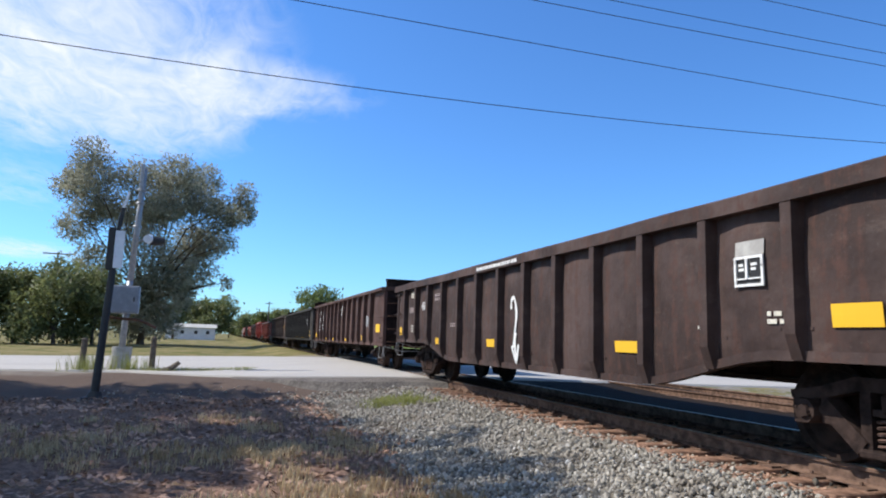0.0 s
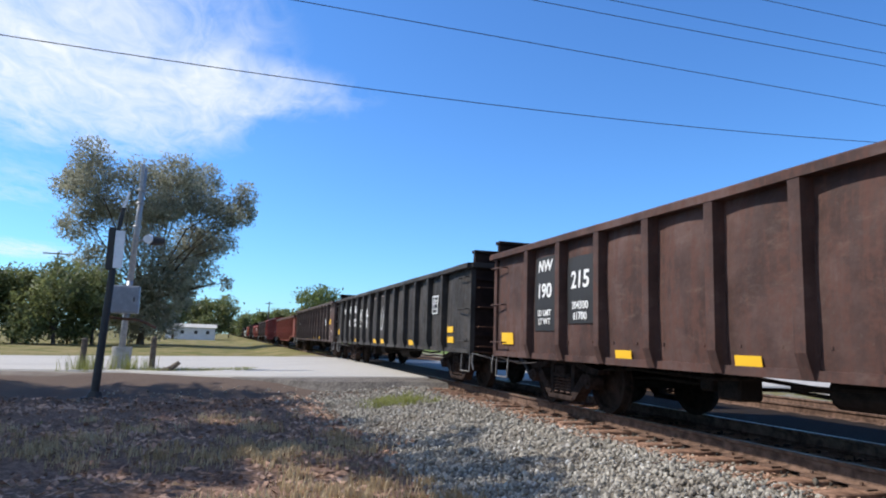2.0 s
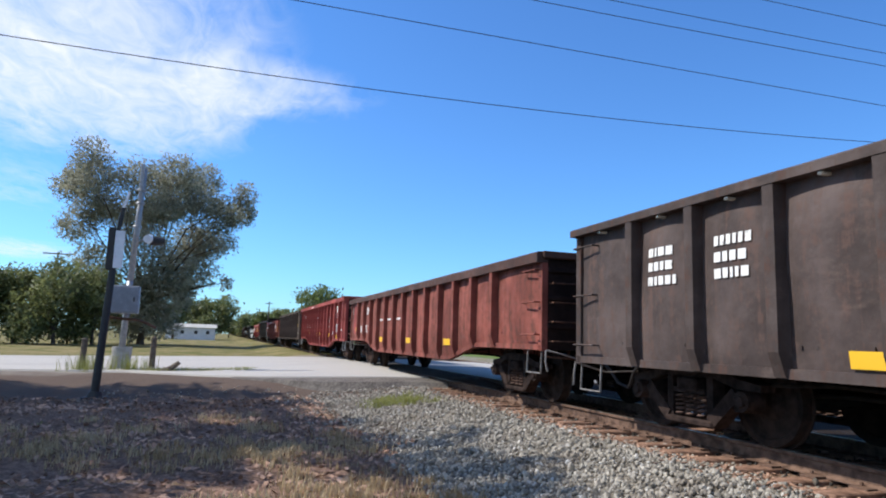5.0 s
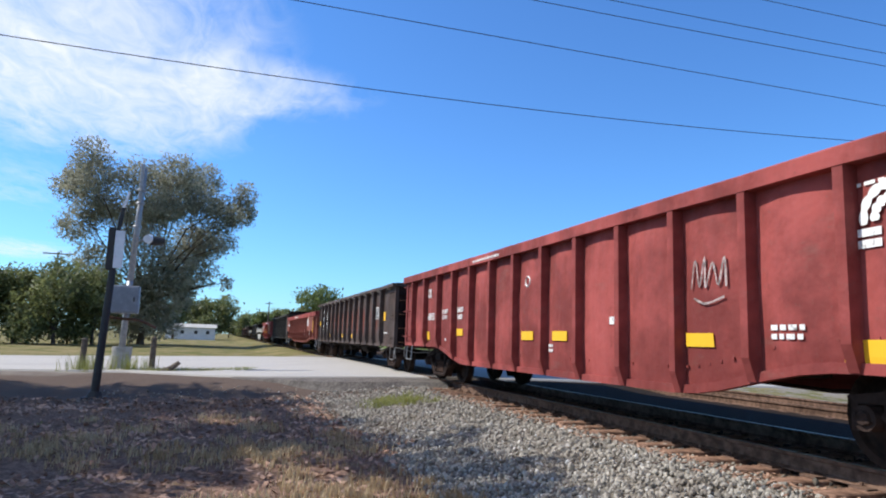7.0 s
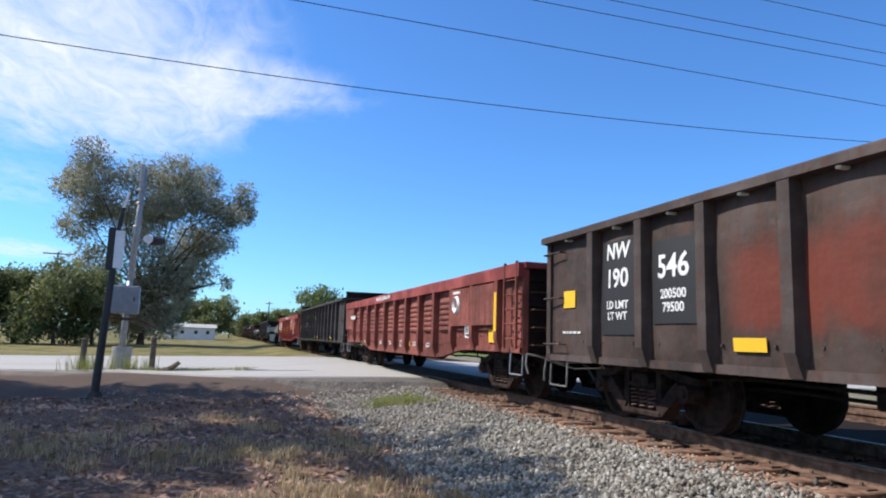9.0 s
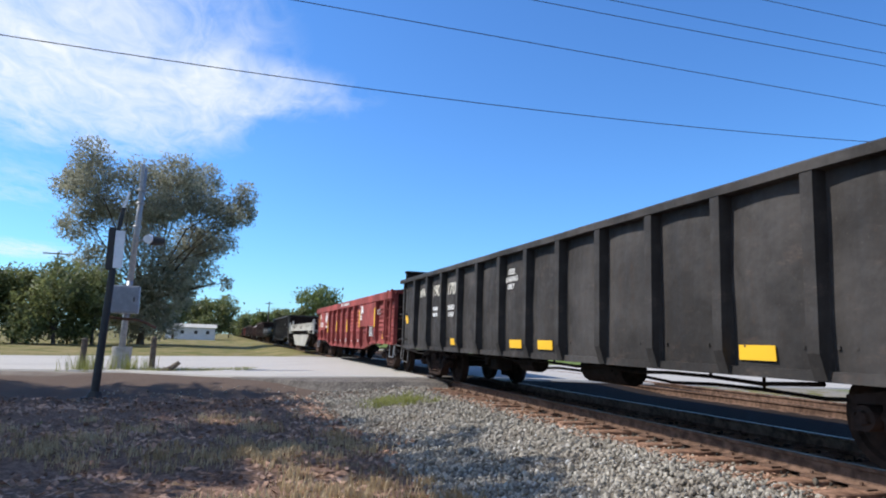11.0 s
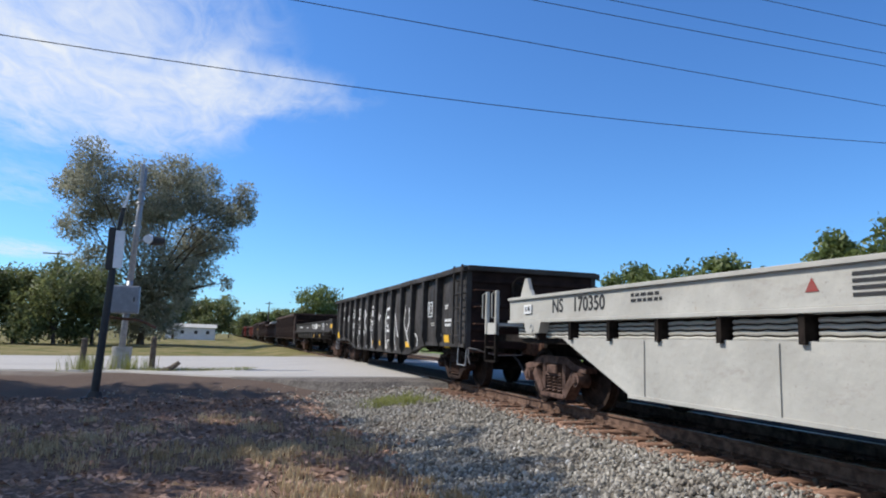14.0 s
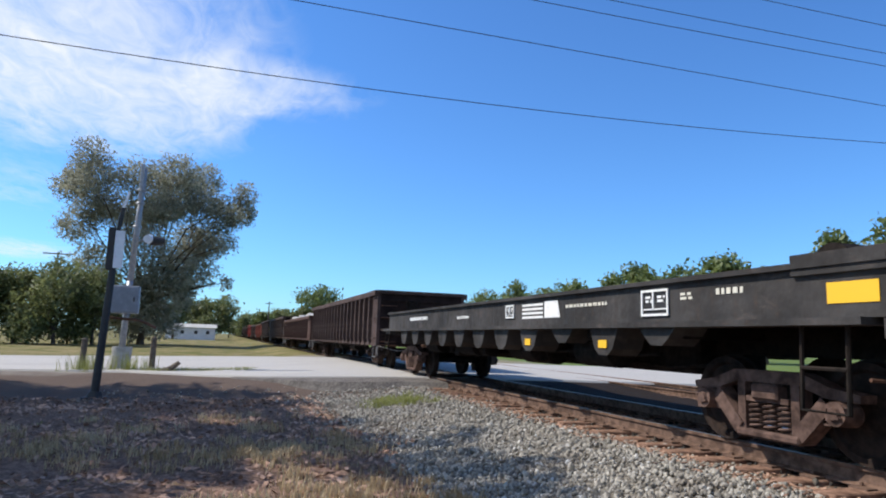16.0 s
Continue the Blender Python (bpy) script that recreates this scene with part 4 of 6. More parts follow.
def build_cars():
    """The train's cars in order, each with the place of its middle at the start. Marks are placed by their distance from the rear end."""
    out = []
    W, C = M["white"], M["cream"]
    X = -1.510

    def at(d):
        return 8.25 - d

    # brown car with tapered sills, half in view at the start
    car, p, bot = gondola("dark brown weathered gondola car with tapered side sills", "brown", zt=2.465, zb=0.92, belly=0.36, ribs=14, rib_w=0.12, inset=1.0, pitch=1.09)
    letters("NS", 0.24, C, car, at(1.62), 2.13, X), bars(car, at(1.6), 1.74, 0.42, 0.22, 1, M["rust_white"], X), letters("415", 0.3, W, car, at(2.77), 1.80, X)
    bars(car, at(1.75), 1.26, 0.4, 0.2, 3, C, X), bars(car, at(5.0), 1.32, 0.34, 0.1, 2, M["rust_white"], X), bars(car, at(3.8), 1.98, 0.4, 0.2, 2, M["rust_white"], X)
    for d in (3.95, 7.15):
        reflector(car, at(d), 0.96, 0.42)
    reflector(car, at(11.5), 0.975, 0.46), reflector(car, at(14.66), 1.28, 0.44, 0.19), reflector(car, at(0.5), 1.2, 0.2, 0.2)
    frame_panel(car, at(13.57), 1.72, 0.36, 0.29, X), plate("grey_panel", car, at(13.57), 1.94, 0.36, 0.14, M["concrete"], X)
    bars(car, at(13.9), 1.28, 0.3, 0.14, 2, C, X), bars(car, at(12.9), 1.2, 0.2, 0.05, 1, C, X)
    y = at(8.22)
    strokes("graffiti", car, [[(y, 0.62), (y, 1.1), (y - 0.06, 1.45), (y + 0.02, 1.72), (y + 0.14, 1.70), (y + 0.14, 1.55)],
                              [(y - 0.13, 0.95), (y, 0.68), (y + 0.13, 0.93)], [(y + 0.08, 0.9), (y - 0.05, 1.15)]], 0.06, W, X)
    bars(car, at(7.5), 2.36, 1.9, 0.1, 1, W, -1.604)
    out.append((car, 10.37))

    # brown high-sided car
    car, p, bot = gondola("rusty brown gondola car with raised ends", "brown_red", length=16.25, zt=2.58, ribs=13, chord=0.105, raised=True, inset=1.52, pitch=1.085)
    k = lambda i: panel_mid(p, i, 8.25)
    for i, w, h in ((1, 0.72, 1.15), (2, 0.78, 0.95)):
        plate("dark_panel", car, k(i), 1.75, w, h, M["dark"], X)
    x = X - 0.006
    letters("NW", 0.25, W, car, k(1), 2.17, x), letters("190", 0.31, W, car, k(1), 1.78, x), letters("LD LMT\nLT WT", 0.13, W, car, k(1), 1.38, x)
    letters("215", 0.34, W, car, k(2), 1.88, x), letters("204300\n61700", 0.15, W, car, k(2), 1.45, x)
    plate("dark_panel", car, k(7), 2.05, 0.4, 0.55, M["dark"], X), bars(car, k(7), 2.07, 0.3, 0.44, 4, W, x)
    for d in (4.28, 6.36, 9.6):
        reflector(car, at(d), 0.86, 0.36)
    reflector(car, at(13.2), 0.98, 0.5, 0.16), reflector(car, at(0.75), 1.05, 0.5, 0.2)
    frame_panel(car, at(14.2), 1.55, 0.6, 0.36, X), reflector(car, at(15.7), 1.3, 0.5, 0.26)
    out.append((car, 28.55))

    # black high-sided car
    car, p, bot = gondola("black gondola car with white numbers and raised ends", "black", zt=2.565, ribs=13, chord=0.105, raised=True)
    k = lambda i: panel_mid(p, i, 8.25)
    letters("NW", 0.30, W, car, k(1), 2.0, X), letters("190", 0.38, W, car, k(2), 2.02, X), letters("363", 0.38, W, car, k(3), 2.02, X)
    letters("205000\n61380", 0.16, W, car, k(3), 1.52, X), bars(car, k(2) + 0.1, 1.52, 0.3, 0.28, 2, W, X)
    reflector(car, at(4.33), 0.87, 0.42, 0.14), reflector(car, at(0.45), 1.2, 0.42, 0.22)
    for d in (7.63, 8.74, 12.06):
        reflector(car, at(d), 0.89, 0.45)
    for z in (1.0, 1.22):
        reflector(car, at(15.3), z, 0.5, 0.13)
    y = k(4)
    strokes("graffiti", car, [[(y + 0.3, 1.95), (y + 0.2, 1.75), (y + 0.1, 1.95), (y + 0.12, 1.6), (y + 0.16, 1.4)], [(y + 0.02, 1.9), (y - 0.05, 1.72), (y + 0.03, 1.66), (y + 0.06, 1.85)],
                              [(y - 0.12, 1.95), (y - 0.1, 1.62), (y - 0.24, 1.6), (y - 0.22, 1.92), (y - 0.12, 1.95)], [(y + 0.1, 1.42), (y - 0.1, 1.36)]], 0.042, W, X)
    y = at(6.33)
    strokes("graffiti", car, [[(y + 0.2, 1.95), (y + 0.12, 1.7), (y + 0.06, 1.92), (y - 0.06, 1.95), (y - 0.1, 1.75), (y + 0.02, 1.66), (y - 0.12, 1.55), (y - 0.06, 1.38), (y + 0.12, 1.36), (y + 0.1, 1.6)],
                              [(y - 0.1, 1.72), (y - 0.24, 1.74)], [(y + 0.05, 1.85), (y - 0.02, 1.5), (y + 0.06, 1.42)]], 0.05, W, X)
    y = at(8.74)
    strokes("graffiti", car, [[(y + 0.10, 1.92), (y + 0.12, 1.62), (y + 0.20, 1.36), (y + 0.23, 1.30), (y + 0.10, 1.27)], [(y - 0.13, 1.93), (y - 0.15, 1.72), (y - 0.10, 1.45), (y + 0.02, 1.29), (y + 0.14, 1.27)]], 0.032, W, X)
    bars(car, at(8.6), 2.30, 0.34, 0.05, 1, M["rust_white"], X), bars(car, at(7.5), 2.28, 0.3, 0.05, 1, M["rust_white"], X)
    frame_panel(car, at(14.2), 1.8, 0.5, 0.42, X)
    out.append((car, 46.20))

    # dark brown car with straight ends
    car, p, bot = gondola("dark brown riveted gondola car with straight sills", "charcoal", length=16.3, zt=2.59, ribs=13, chord=0.105, pitch=1.105, sheet_paint="primer_faint", light_spots=True)
    k = lambda i: panel_mid(p, i, 8.25)
    bars(car, k(1), 1.9, 0.5, 0.5, 3, W, X), bars(car, k(2), 1.9, 0.5, 0.5, 3, W, X)
    for d in (4.6, 6.46, 9.76, 11.98):
        reflector(car, at(d), 0.93, 0.42)
    plate("dark_panel", car, k(12), 1.66, 0.52, 0.46, M["dark"], X)
    frame_panel(car, k(12), 1.66, 0.42, 0.34, X - 0.006)
    reflector(car, at(15.50), 1.61, 0.46, 0.13), reflector(car, at(15.60), 1.73, 0.26, 0.11)
    bars(car, at(15.3), 1.40, 0.5, 0.12, 2, M["rust_white"], X), bars(car, at(15.9), 1.25, 0.16, 0.08, 1, C, X), bars(car, k(12), 0.96, 0.4, 0.06, 1, C, X), bars(car, at(15.2), 0.96, 0.36, 0.06, 1, C, X), bars(car, at(15.3), 2.2, 0.4, 0.12, 2, M["rust_white"], X)
    out.append((car, 63.78))

    # faded red car
    car, p, bot = gondola("faded red gondola car with rust streaks and tapered sills", "red_faded", zt=2.42, zb=0.90, belly=0.32, ribs=13, inset=1.63, pitch=1.08, chord_paint="brown_red")
    k = lambda i: panel_mid(p, i, 8.25)
    plate("red_panel", car, at(1.0), 1.62, 0.5, 1.0, M["red"], -1.506, "brighter red repainted patch")
    plate("dust_panel", car, at(0.52), 1.9, 0.34, 0.42, M["brown_red"], -1.507, "brown worn card panel")
    bars(car, at(0.5), 1.95, 0.28, 0.28, 3, M["rust_white"], -1.514)
    letters("CR", 0.34, W, car, at(3.2), 1.87, X), letters("60", 0.36, W, car, at(2.2), 1.27, X), letters("80", 0.36, W, car, at(3.02), 1.27, X), letters("33", 0.36, W, car, at(3.5), 1.27, X)
    for i in (4, 5, 6):
        bars(car, k(i), 1.55, 0.6, 0.1, 1, W, X)
    reflector(car, at(1.25), 1.27, 0.36, 0.18)
    for i in (4, 7, 10):
        reflector(car, k(i), 0.95, 0.45)
    out.append((car, 81.3))

    # bright oxide red car
    car, p, bot = gondola("oxide red gondola car with white lettering", "red", length=16.15, zt=2.65, zb=0.84, belly=0.32, ribs=14, rib_w=0.10, ladder=True, inset=0.83, pitch=1.07)
    k = lambda i: panel_mid(p, i, 8.25)
    letters("CR", 0.3, W, car, at(2.38), 2.08, X), letters("608559", 0.23, W, car, at(2.6), 1.52, X), letters("LD LMT\nLT WT", 0.13, W, car, at(3.6), 1.55, X)
    letters("166600\n76400", 0.15, W, car, at(4.6), 1.55, X)
    reflector(car, at(2.3), 1.08, 0.22, 0.2)
    for d, z in ((4.6, 1.16), (7.9, 1.10), (9.0, 1.10), (12.04, 1.07)):
        reflector(car, at(d), z, 0.46, 0.14)
    reflector(car, at(13.96), 0.96, 0.46, 0.26)
    # arched white emblem made of plain rings and bars
    y, z = at(14.18), 2.02
    arc = lambda r: [(y - 0.04 + r * math.cos(a), z + r * math.sin(a)) for a in [math.pi * (-0.05 + i * 1.05 / 10) for i in range(11)]]
    strokes("emblem", car, [arc(0.25), arc(0.14)], 0.075, W, X)
    bm = BM()
    for zz in (1.83, 1.92):
        box(bm, X - 0.004, X, y + 0.05, y + 0.36, zz - 0.032, zz + 0.032)
    painted("emblem_bar", bm, W, car)
    bars(car, y + 0.02, 2.31, 0.5, 0.05, 1, W, X)
    frame_panel(car, at(14.5), 1.37, 0.42, 0.34, X), bars(car, at(15.45), 1.28, 0.5, 0.16, 1, W, X)
    ringm = BM()
    ring(ringm, (-1.50, at(7.9), 1.98), (1, 0, 0), 0.08, 0.014, 16, 4)
    painted("stencil_ring", ringm, W, car)
    bars(car, at(13.2), 1.15, 0.4, 0.16, 2, W, X), bars(car, at(10.4), 1.3, 0.1, 0.16, 1, W, X), bars(car, k(3), 1.0, 0.12, 0.1, 1, W, X), bars(car, at(8.7), 0.92, 0.16, 0.14, 2, W, X)
    y = at(12.2)
    strokes("graffiti", car, [[(y + 0.25, 1.6), (y + 0.18, 1.9), (y + 0.1, 1.62), (y + 0.02, 1.92), (y, 1.6), (y - 0.1, 1.85), (y - 0.18, 1.62), (y - 0.26, 1.9), (y - 0.28, 1.6)],
                              [(y + 0.2, 1.5), (y, 1.44), (y - 0.25, 1.5)]], 0.022, M["rust_white"], X)
    bars(car, at(6.2), 2.54, 1.3, 0.07, 1, W, -1.604)
    out.append((car, 98.95))

    # dark car with red primer panels
    car, p, bot = gondola("dark gondola car with red primer patches and white numbers", "charcoal", length=16.25, zt=2.60, ribs=13, chord=0.105, rib_w=0.14, pitch=1.10, sheet_paint="primer", light_spots=True)
    k = lambda i: panel_mid(p, i, 8.25)
    for i in (1, 2):
        plate("dark_panel", car, k(i), 1.72, 0.78, 1.2 if i == 1 else 0.95, M["dark"], X)
    x = X - 0.006
    letters("NW", 0.29, W, car, k(1), 2.17, x), letters("190", 0.33, W, car, k(1), 1.82, x), letters("LD LMT\nLT WT", 0.14, W, car, k(1), 1.42, x)
    letters("546", 0.37, W, car, k(2), 1.88, x), letters("200500\n79500", 0.15, W, car, k(2), 1.5, x)
    reflector(car, at(0.85), 1.62, 0.32, 0.24), bars(car, at(0.9), 1.15, 0.5, 0.05, 1, W, X)
    for i in (3, 6, 8):
        reflector(car, k(i), 1.03, 0.42, 0.13, -1.522)
    frame_panel(car, at(14.13), 1.78, 0.42, 0.38, X), reflector(car, at(15.1), 1.66, 0.36, 0.26), bars(car, at(15.3), 1.15, 0.6, 0.06, 1, W, X)
    out.append((car, 116.45))

    # corrugated red cars
    def corrugated(zt, old):
        car, p, bot = gondola("red gondola car with corrugated side panels", "red_faded" if old else "red", zt=zt, zb=0.83, belly=0.22, ribs=12, chord=0.24, ladder=True, corrugated=True, rib_w=0.15, chord_paint="red", inset=1.56, pitch=1.27, bulge=0.02)
        k = lambda i: panel_mid(p, i, 8.25)
        x = -1.590
        if not old:
            plate("plain_panel", car, at(2.02), zt - 0.68, 1.5, 0.84, M["red"], x)
        for i in ((2, 9, 10) if not old else (0, 10, 11)):
            e = [8.25] + p[::-1] + [-8.25]
            plate("plain_panel", car, k(i), zt - 0.26 - 0.39, abs(e[i] - e[i + 1]) - 0.17 if i else 1.4, 0.76, M["red_faded" if old else "red"], x)
        x -= 0.006
        if not old:
            letters("CR", 0.30, W, car, at(1.62), zt - 0.48, x), letters("607155", 0.32, W, car, at(2.08), zt - 0.86, x)
            reflector(car, at(1.27), zt - 0.66, 0.07, 0.55, x - 0.002), letters("QUALITY", 0.13, W, car, at(3.66), zt - 0.96, x), bars(car, at(5.05), 0.88, 0.46, 0.22, 2, C, X)
            for j in (2, 4, 6, 8, 10):
                reflector(car, p[::-1][j], zt - 0.98 if j < 8 else zt - 0.75, 0.11, 0.48 if j < 8 else 0.62, -1.596)
            bars(car, at(12.15), zt - 0.33, 0.5, 0.07, 1, W, x), bars(car, at(14.9), zt - 0.6, 0.5, 0.2, 2, M["rust_white"], x)
            yc = at(12.2)
            strokes("emblem", car, [[(yc - 0.02 + r * math.cos(math.pi * (-0.05 + 0.105 * q)), zt - 0.58 + r * math.sin(math.pi * (-0.05 + 0.105 * q))) for q in range(11)] for r in (0.2, 0.11)], 0.07, W, x - 0.003)
            for zz in (zt - 0.76, zt - 0.67):
                bm = BM()
                box(bm, x - 0.006, x, yc + 0.03, yc + 0.32, zz - 0.03, zz + 0.03)
                part("emblem_bar", bm, W, car)
        else:
            bars(car, at(1.6), zt - 0.6, 0.9, 0.2, 1, W, x)
            reflector(car, p[0], zt - 0.8, 0.11, 0.7, -1.596)
        bm = BM()
        yc = at(3.66) if not old else at(13.4)
        ring(bm, (x, yc, zt - 0.60), (1, 0, 0), 0.155, 0.042, 20, 4)
        box(bm, x - 0.004, x, yc - 0.04, yc + 0.16, zt - 0.72, zt - 0.65)
        part("emblem", bm, W, car)
        bars(car, yc, zt - 0.34, 0.42, 0.09, 1, W, x)
        letters("COIL STEEL LOADING ONLY", 0.15, W, car, at(8.55) if not old else at(6.5), zt - 0.12, -1.604)
        bm = BM()
        ring(bm, (-1.50, at(8.4), 0.86), (1, 0, 0), 0.085, 0.012, 16, 4)
        painted("stencil_ring", bm, W, car)
        for d in (3.5, 5.9, 7.1, 9.8, 11.0):
            bars(car, at(d), 0.86, 0.28, 0.12, 2, W, X)
        for d in (5.2, 9.2) if old else (6.1,):
            reflector(car, at(d), 0.86, 0.34, 0.12, X)
        reflector(car, at(15.2), 1.12, 0.4, 0.3, -1.52)
        frame_panel(car, at(14.1) if old else at(13.6), 1.22, 0.4, 0.34, -1.55)
        return car

    out.append((corrugated(2.32, True), 133.72))

    car, p, bot = gondola("black gondola car with cream numbers and raised ends", "black", zt=2.61, ribs=13, chord=0.105, raised=True)
    k = lambda i: panel_mid(p, i, 8.25)
    letters("NW", 0.30, C, car, k(1), 2.12, X), letters("190", 0.36, C, car, k(2), 2.12, X), letters("170", 0.36, C, car, k(3), 2.1, X)
    letters("205000\n61400", 0.15, W, car, k(3), 1.62, X), bars(car, k(2), 1.64, 0.4, 0.28, 2, W, X)
    letters("STEEL\nLOADING\nONLY", 0.13, W, car, at(7.4), 2.07, X)
    reflector(car, at(0.5), 1.55, 0.3, 0.12), reflector(car, at(0.62), 1.47, 0.2, 0.14)
    for d in (4.4, 7.6, 8.7, 13.0):
        reflector(car, at(d), 0.96, 0.48, 0.14)
    out.append((car, 151.25))

    out.append((corrugated(2.40, False), 168.75))
    out.append((well_car(), 185.6))

    car, p, bot = gondola("black gondola car covered in white graffiti outlines", "black", zt=2.53, zb=0.87, belly=0.28, ribs=13, chord=0.12, ladder=True, inset=1.36, pitch=1.11)
    k = lambda i: panel_mid(p, i, 8.25)
    letters("NS", 0.24, W, car, at(1.98), 2.10, X), letters("197", 0.31, W, car, at(2.05), 1.72, X), letters("014", 0.31, W, car, at(3.1), 1.70, X)
    bars(car, at(2.2), 1.24, 0.28, 0.16, 2, W, X), bars(car, at(3.3), 1.24, 0.3, 0.16, 2, W, X), bars(car, at(4.3), 1.42, 0.6, 0.2, 2, W, X)
    reflector(car, at(0.6), 1.05, 0.42, 0.24)
    for d in (4.45, 7.68, 8.72, 11.95):
        reflector(car, at(d), 0.84, 0.40, 0.14, X)
    reflector(car, at(15.22), 0.96, 0.40, 0.28, X)
    frame_panel(car, at(14.07), 1.70, 0.42, 0.36, X)
    bars(car, at(15.4), 1.42, 0.5, 0.1, 1, W, X), bars(car, at(15.25), 1.72, 0.3, 0.12, 2, W, X), bars(car, at(14.3), 1.35, 0.3, 0.1, 2, C, X), bars(car, at(15.4), 1.32, 0.45, 0.1, 1, W, X), bars(car, at(14.7), 1.1, 0.2, 0.08, 1, W, X)
    # sprayed outlines: tall letter-like shapes without meaning; u runs forward, v up
    first = [[(5.12, 0.62), (4.90, 0.94), (4.84, 1.38), (4.92, 1.81), (5.23, 1.99), (5.65, 1.93)], [(5.21, 1.91), (5.56, 1.70), (5.60, 1.50), (5.35, 1.33), (5.62, 1.38)],
             [(5.17, 1.73), (5.41, 1.63)], [(5.37, 1.78), (5.26, 1.57)], [(5.52, 0.64), (5.52, 0.90), (5.29, 1.19)], [(5.66, 0.62), (5.75, 0.85), (5.72, 1.02)]]
    second = [[(6.08, 1.67), (6.12, 1.89), (6.29, 1.90), (6.38, 1.66), (6.19, 1.61)], [(6.19, 1.59), (6.47, 1.28), (6.57, 0.93), (6.44, 0.62)], [(6.38, 1.66), (6.66, 1.90), (6.84, 1.87), (6.86, 1.72)],
              [(6.66, 1.87), (6.69, 1.64), (6.84, 1.35)], [(7.06, 1.92), (7.08, 1.57), (7.21, 1.37), (7.38, 1.04), (7.39, 0.63)]]
    third = [[(7.41, 1.96), (7.62, 2.02), (7.78, 1.95)], [(7.33, 1.60), (7.50, 1.50), (7.77, 1.57), (7.93, 1.61), (7.90, 1.48)], [(7.46, 1.18), (7.53, 1.40), (7.77, 1.45), (7.98, 1.30)], [(7.67, 1.29), (7.66, 1.06), (7.79, 1.09), (7.80, 1.28)]]
    star = [[(8.37, 1.56), (8.74, 1.69)], [(8.44, 1.76), (8.63, 1.52)], [(8.59, 1.78), (8.53, 1.57)]]
    fourth = [[(10.07, 1.88), (9.60, 1.84), (9.40, 1.58), (9.36, 1.14), (9.40, 0.70), (9.52, 0.62), (9.9, 0.60)], [(9.58, 1.56), (9.80, 1.62), (10.1, 1.48)], [(9.54, 1.22), (9.9, 1.21)], [(9.61, 1.45), (9.67, 1.33), (9.78, 1.39)], [(9.5, 0.66), (9.64, 0.88), (9.95, 0.95)]]
    fifth = [[(10.62, 1.72), (10.55, 1.03), (10.68, 0.63)], [(10.62, 1.70), (11.0, 1.04), (11.15, 1.75), (11.25, 1.2)], [(11.75, 1.89), (11.58, 1.45), (11.91, 1.14), (12.12, 0.85)], [(12.10, 1.82), (12.12, 1.43), (11.91, 1.14)], [(12.70, 1.14), (12.94, 1.00), (12.84, 0.78)], [(10.2, 1.8), (10.28, 1.2), (10.15, 0.7)]]
    tag = [[(4.05, 1.76), (4.20, 2.02), (4.28, 1.78), (4.42, 1.99), (4.5, 1.76)], [(4.0, 1.70), (4.5, 1.76)], [(4.0, 1.18), (4.2, 1.04), (4.28, 1.22), (4.5, 0.98)]]
    for lines, w in ((first, 0.052), (second, 0.055), (third, 0.045), (star, 0.032), (fourth, 0.06), (fifth, 0.05), (tag, 0.03)):
        strokes("graffiti", car, [[(at(u), v) for u, v in line] for line in lines], w, W, X)
    # sprayed fills: teeth, a wedge and broad strokes
    fills = [[(5.18, 1.24), (5.70, 1.22), (5.47, 1.05)], [(5.92, 1.25), (6.30, 1.22), (6.14, 1.02)], [(6.60, 1.34), (6.85, 1.18), (6.64, 1.09)], [(7.95, 0.94), (7.85, 0.62), (8.0, 0.62)], [(9.26, 1.60), (9.34, 1.58), (9.36, 0.80), (9.42, 0.62), (9.30, 0.64)]]
    for pts in fills:
        bm = BM()
        bm.faces.new([bm.verts.new((X - 0.012, at(u), v)) for u, v in pts])
        painted("graffiti_patch", bm, W, car)
    for i in range(4):
        plate("emblem_bar", car, at(7.58), 1.72 + i * 0.05, 0.42, 0.028, W, X)
    plate("emblem_block", car, at(7.90), 1.79, 0.16, 0.17, W, X)
    out.append((car, 202.2))
    out.append((side_dump_car(), 219.7))

    car, p, bot = gondola("rust brown gondola car with closely spaced posts", "brown", zt=2.54, ribs=19, rib_w=0.12, inset=0.8, pitch=0.82)
    reflector(car, 7.7, 1.2, 0.3, 0.2)
    many = car
    out.append((car, 237.3))
    low, p, bot = gondola("low rusty gondola car with a pale pinkish load", "brown_red", zt=2.15, ribs=13, rib_w=0.12)
    bm = BM()
    for i in range(9):
        y = -6.4 + i * 1.6
        box(bm, -1.3, 1.3, y - 0.7, y + 0.7, 1.12, 2.3 + 0.12 * math.sin(i * 2.1), 0.12)
    part("load", bm, M["concrete"], low, "pale dusty load")
    out.append((low, 254.9))
    y = 272.5
    order = [many, out[3][0], out[4][0], out[0][0], out[5][0], many, out[6][0], out[2][0], out[1][0], many, out[4][0], out[3][0], out[0][0], many, out[6][0]]
    for src in order:
        c = copy_thing(src, pose(0, 0, 0))
        for o in c.children:
            if o.name.split(".")[0] == "wheelset":
                WHEELSETS.append((o, o.location.y))
        out.append((c, y))
        y += 17.6
    return out


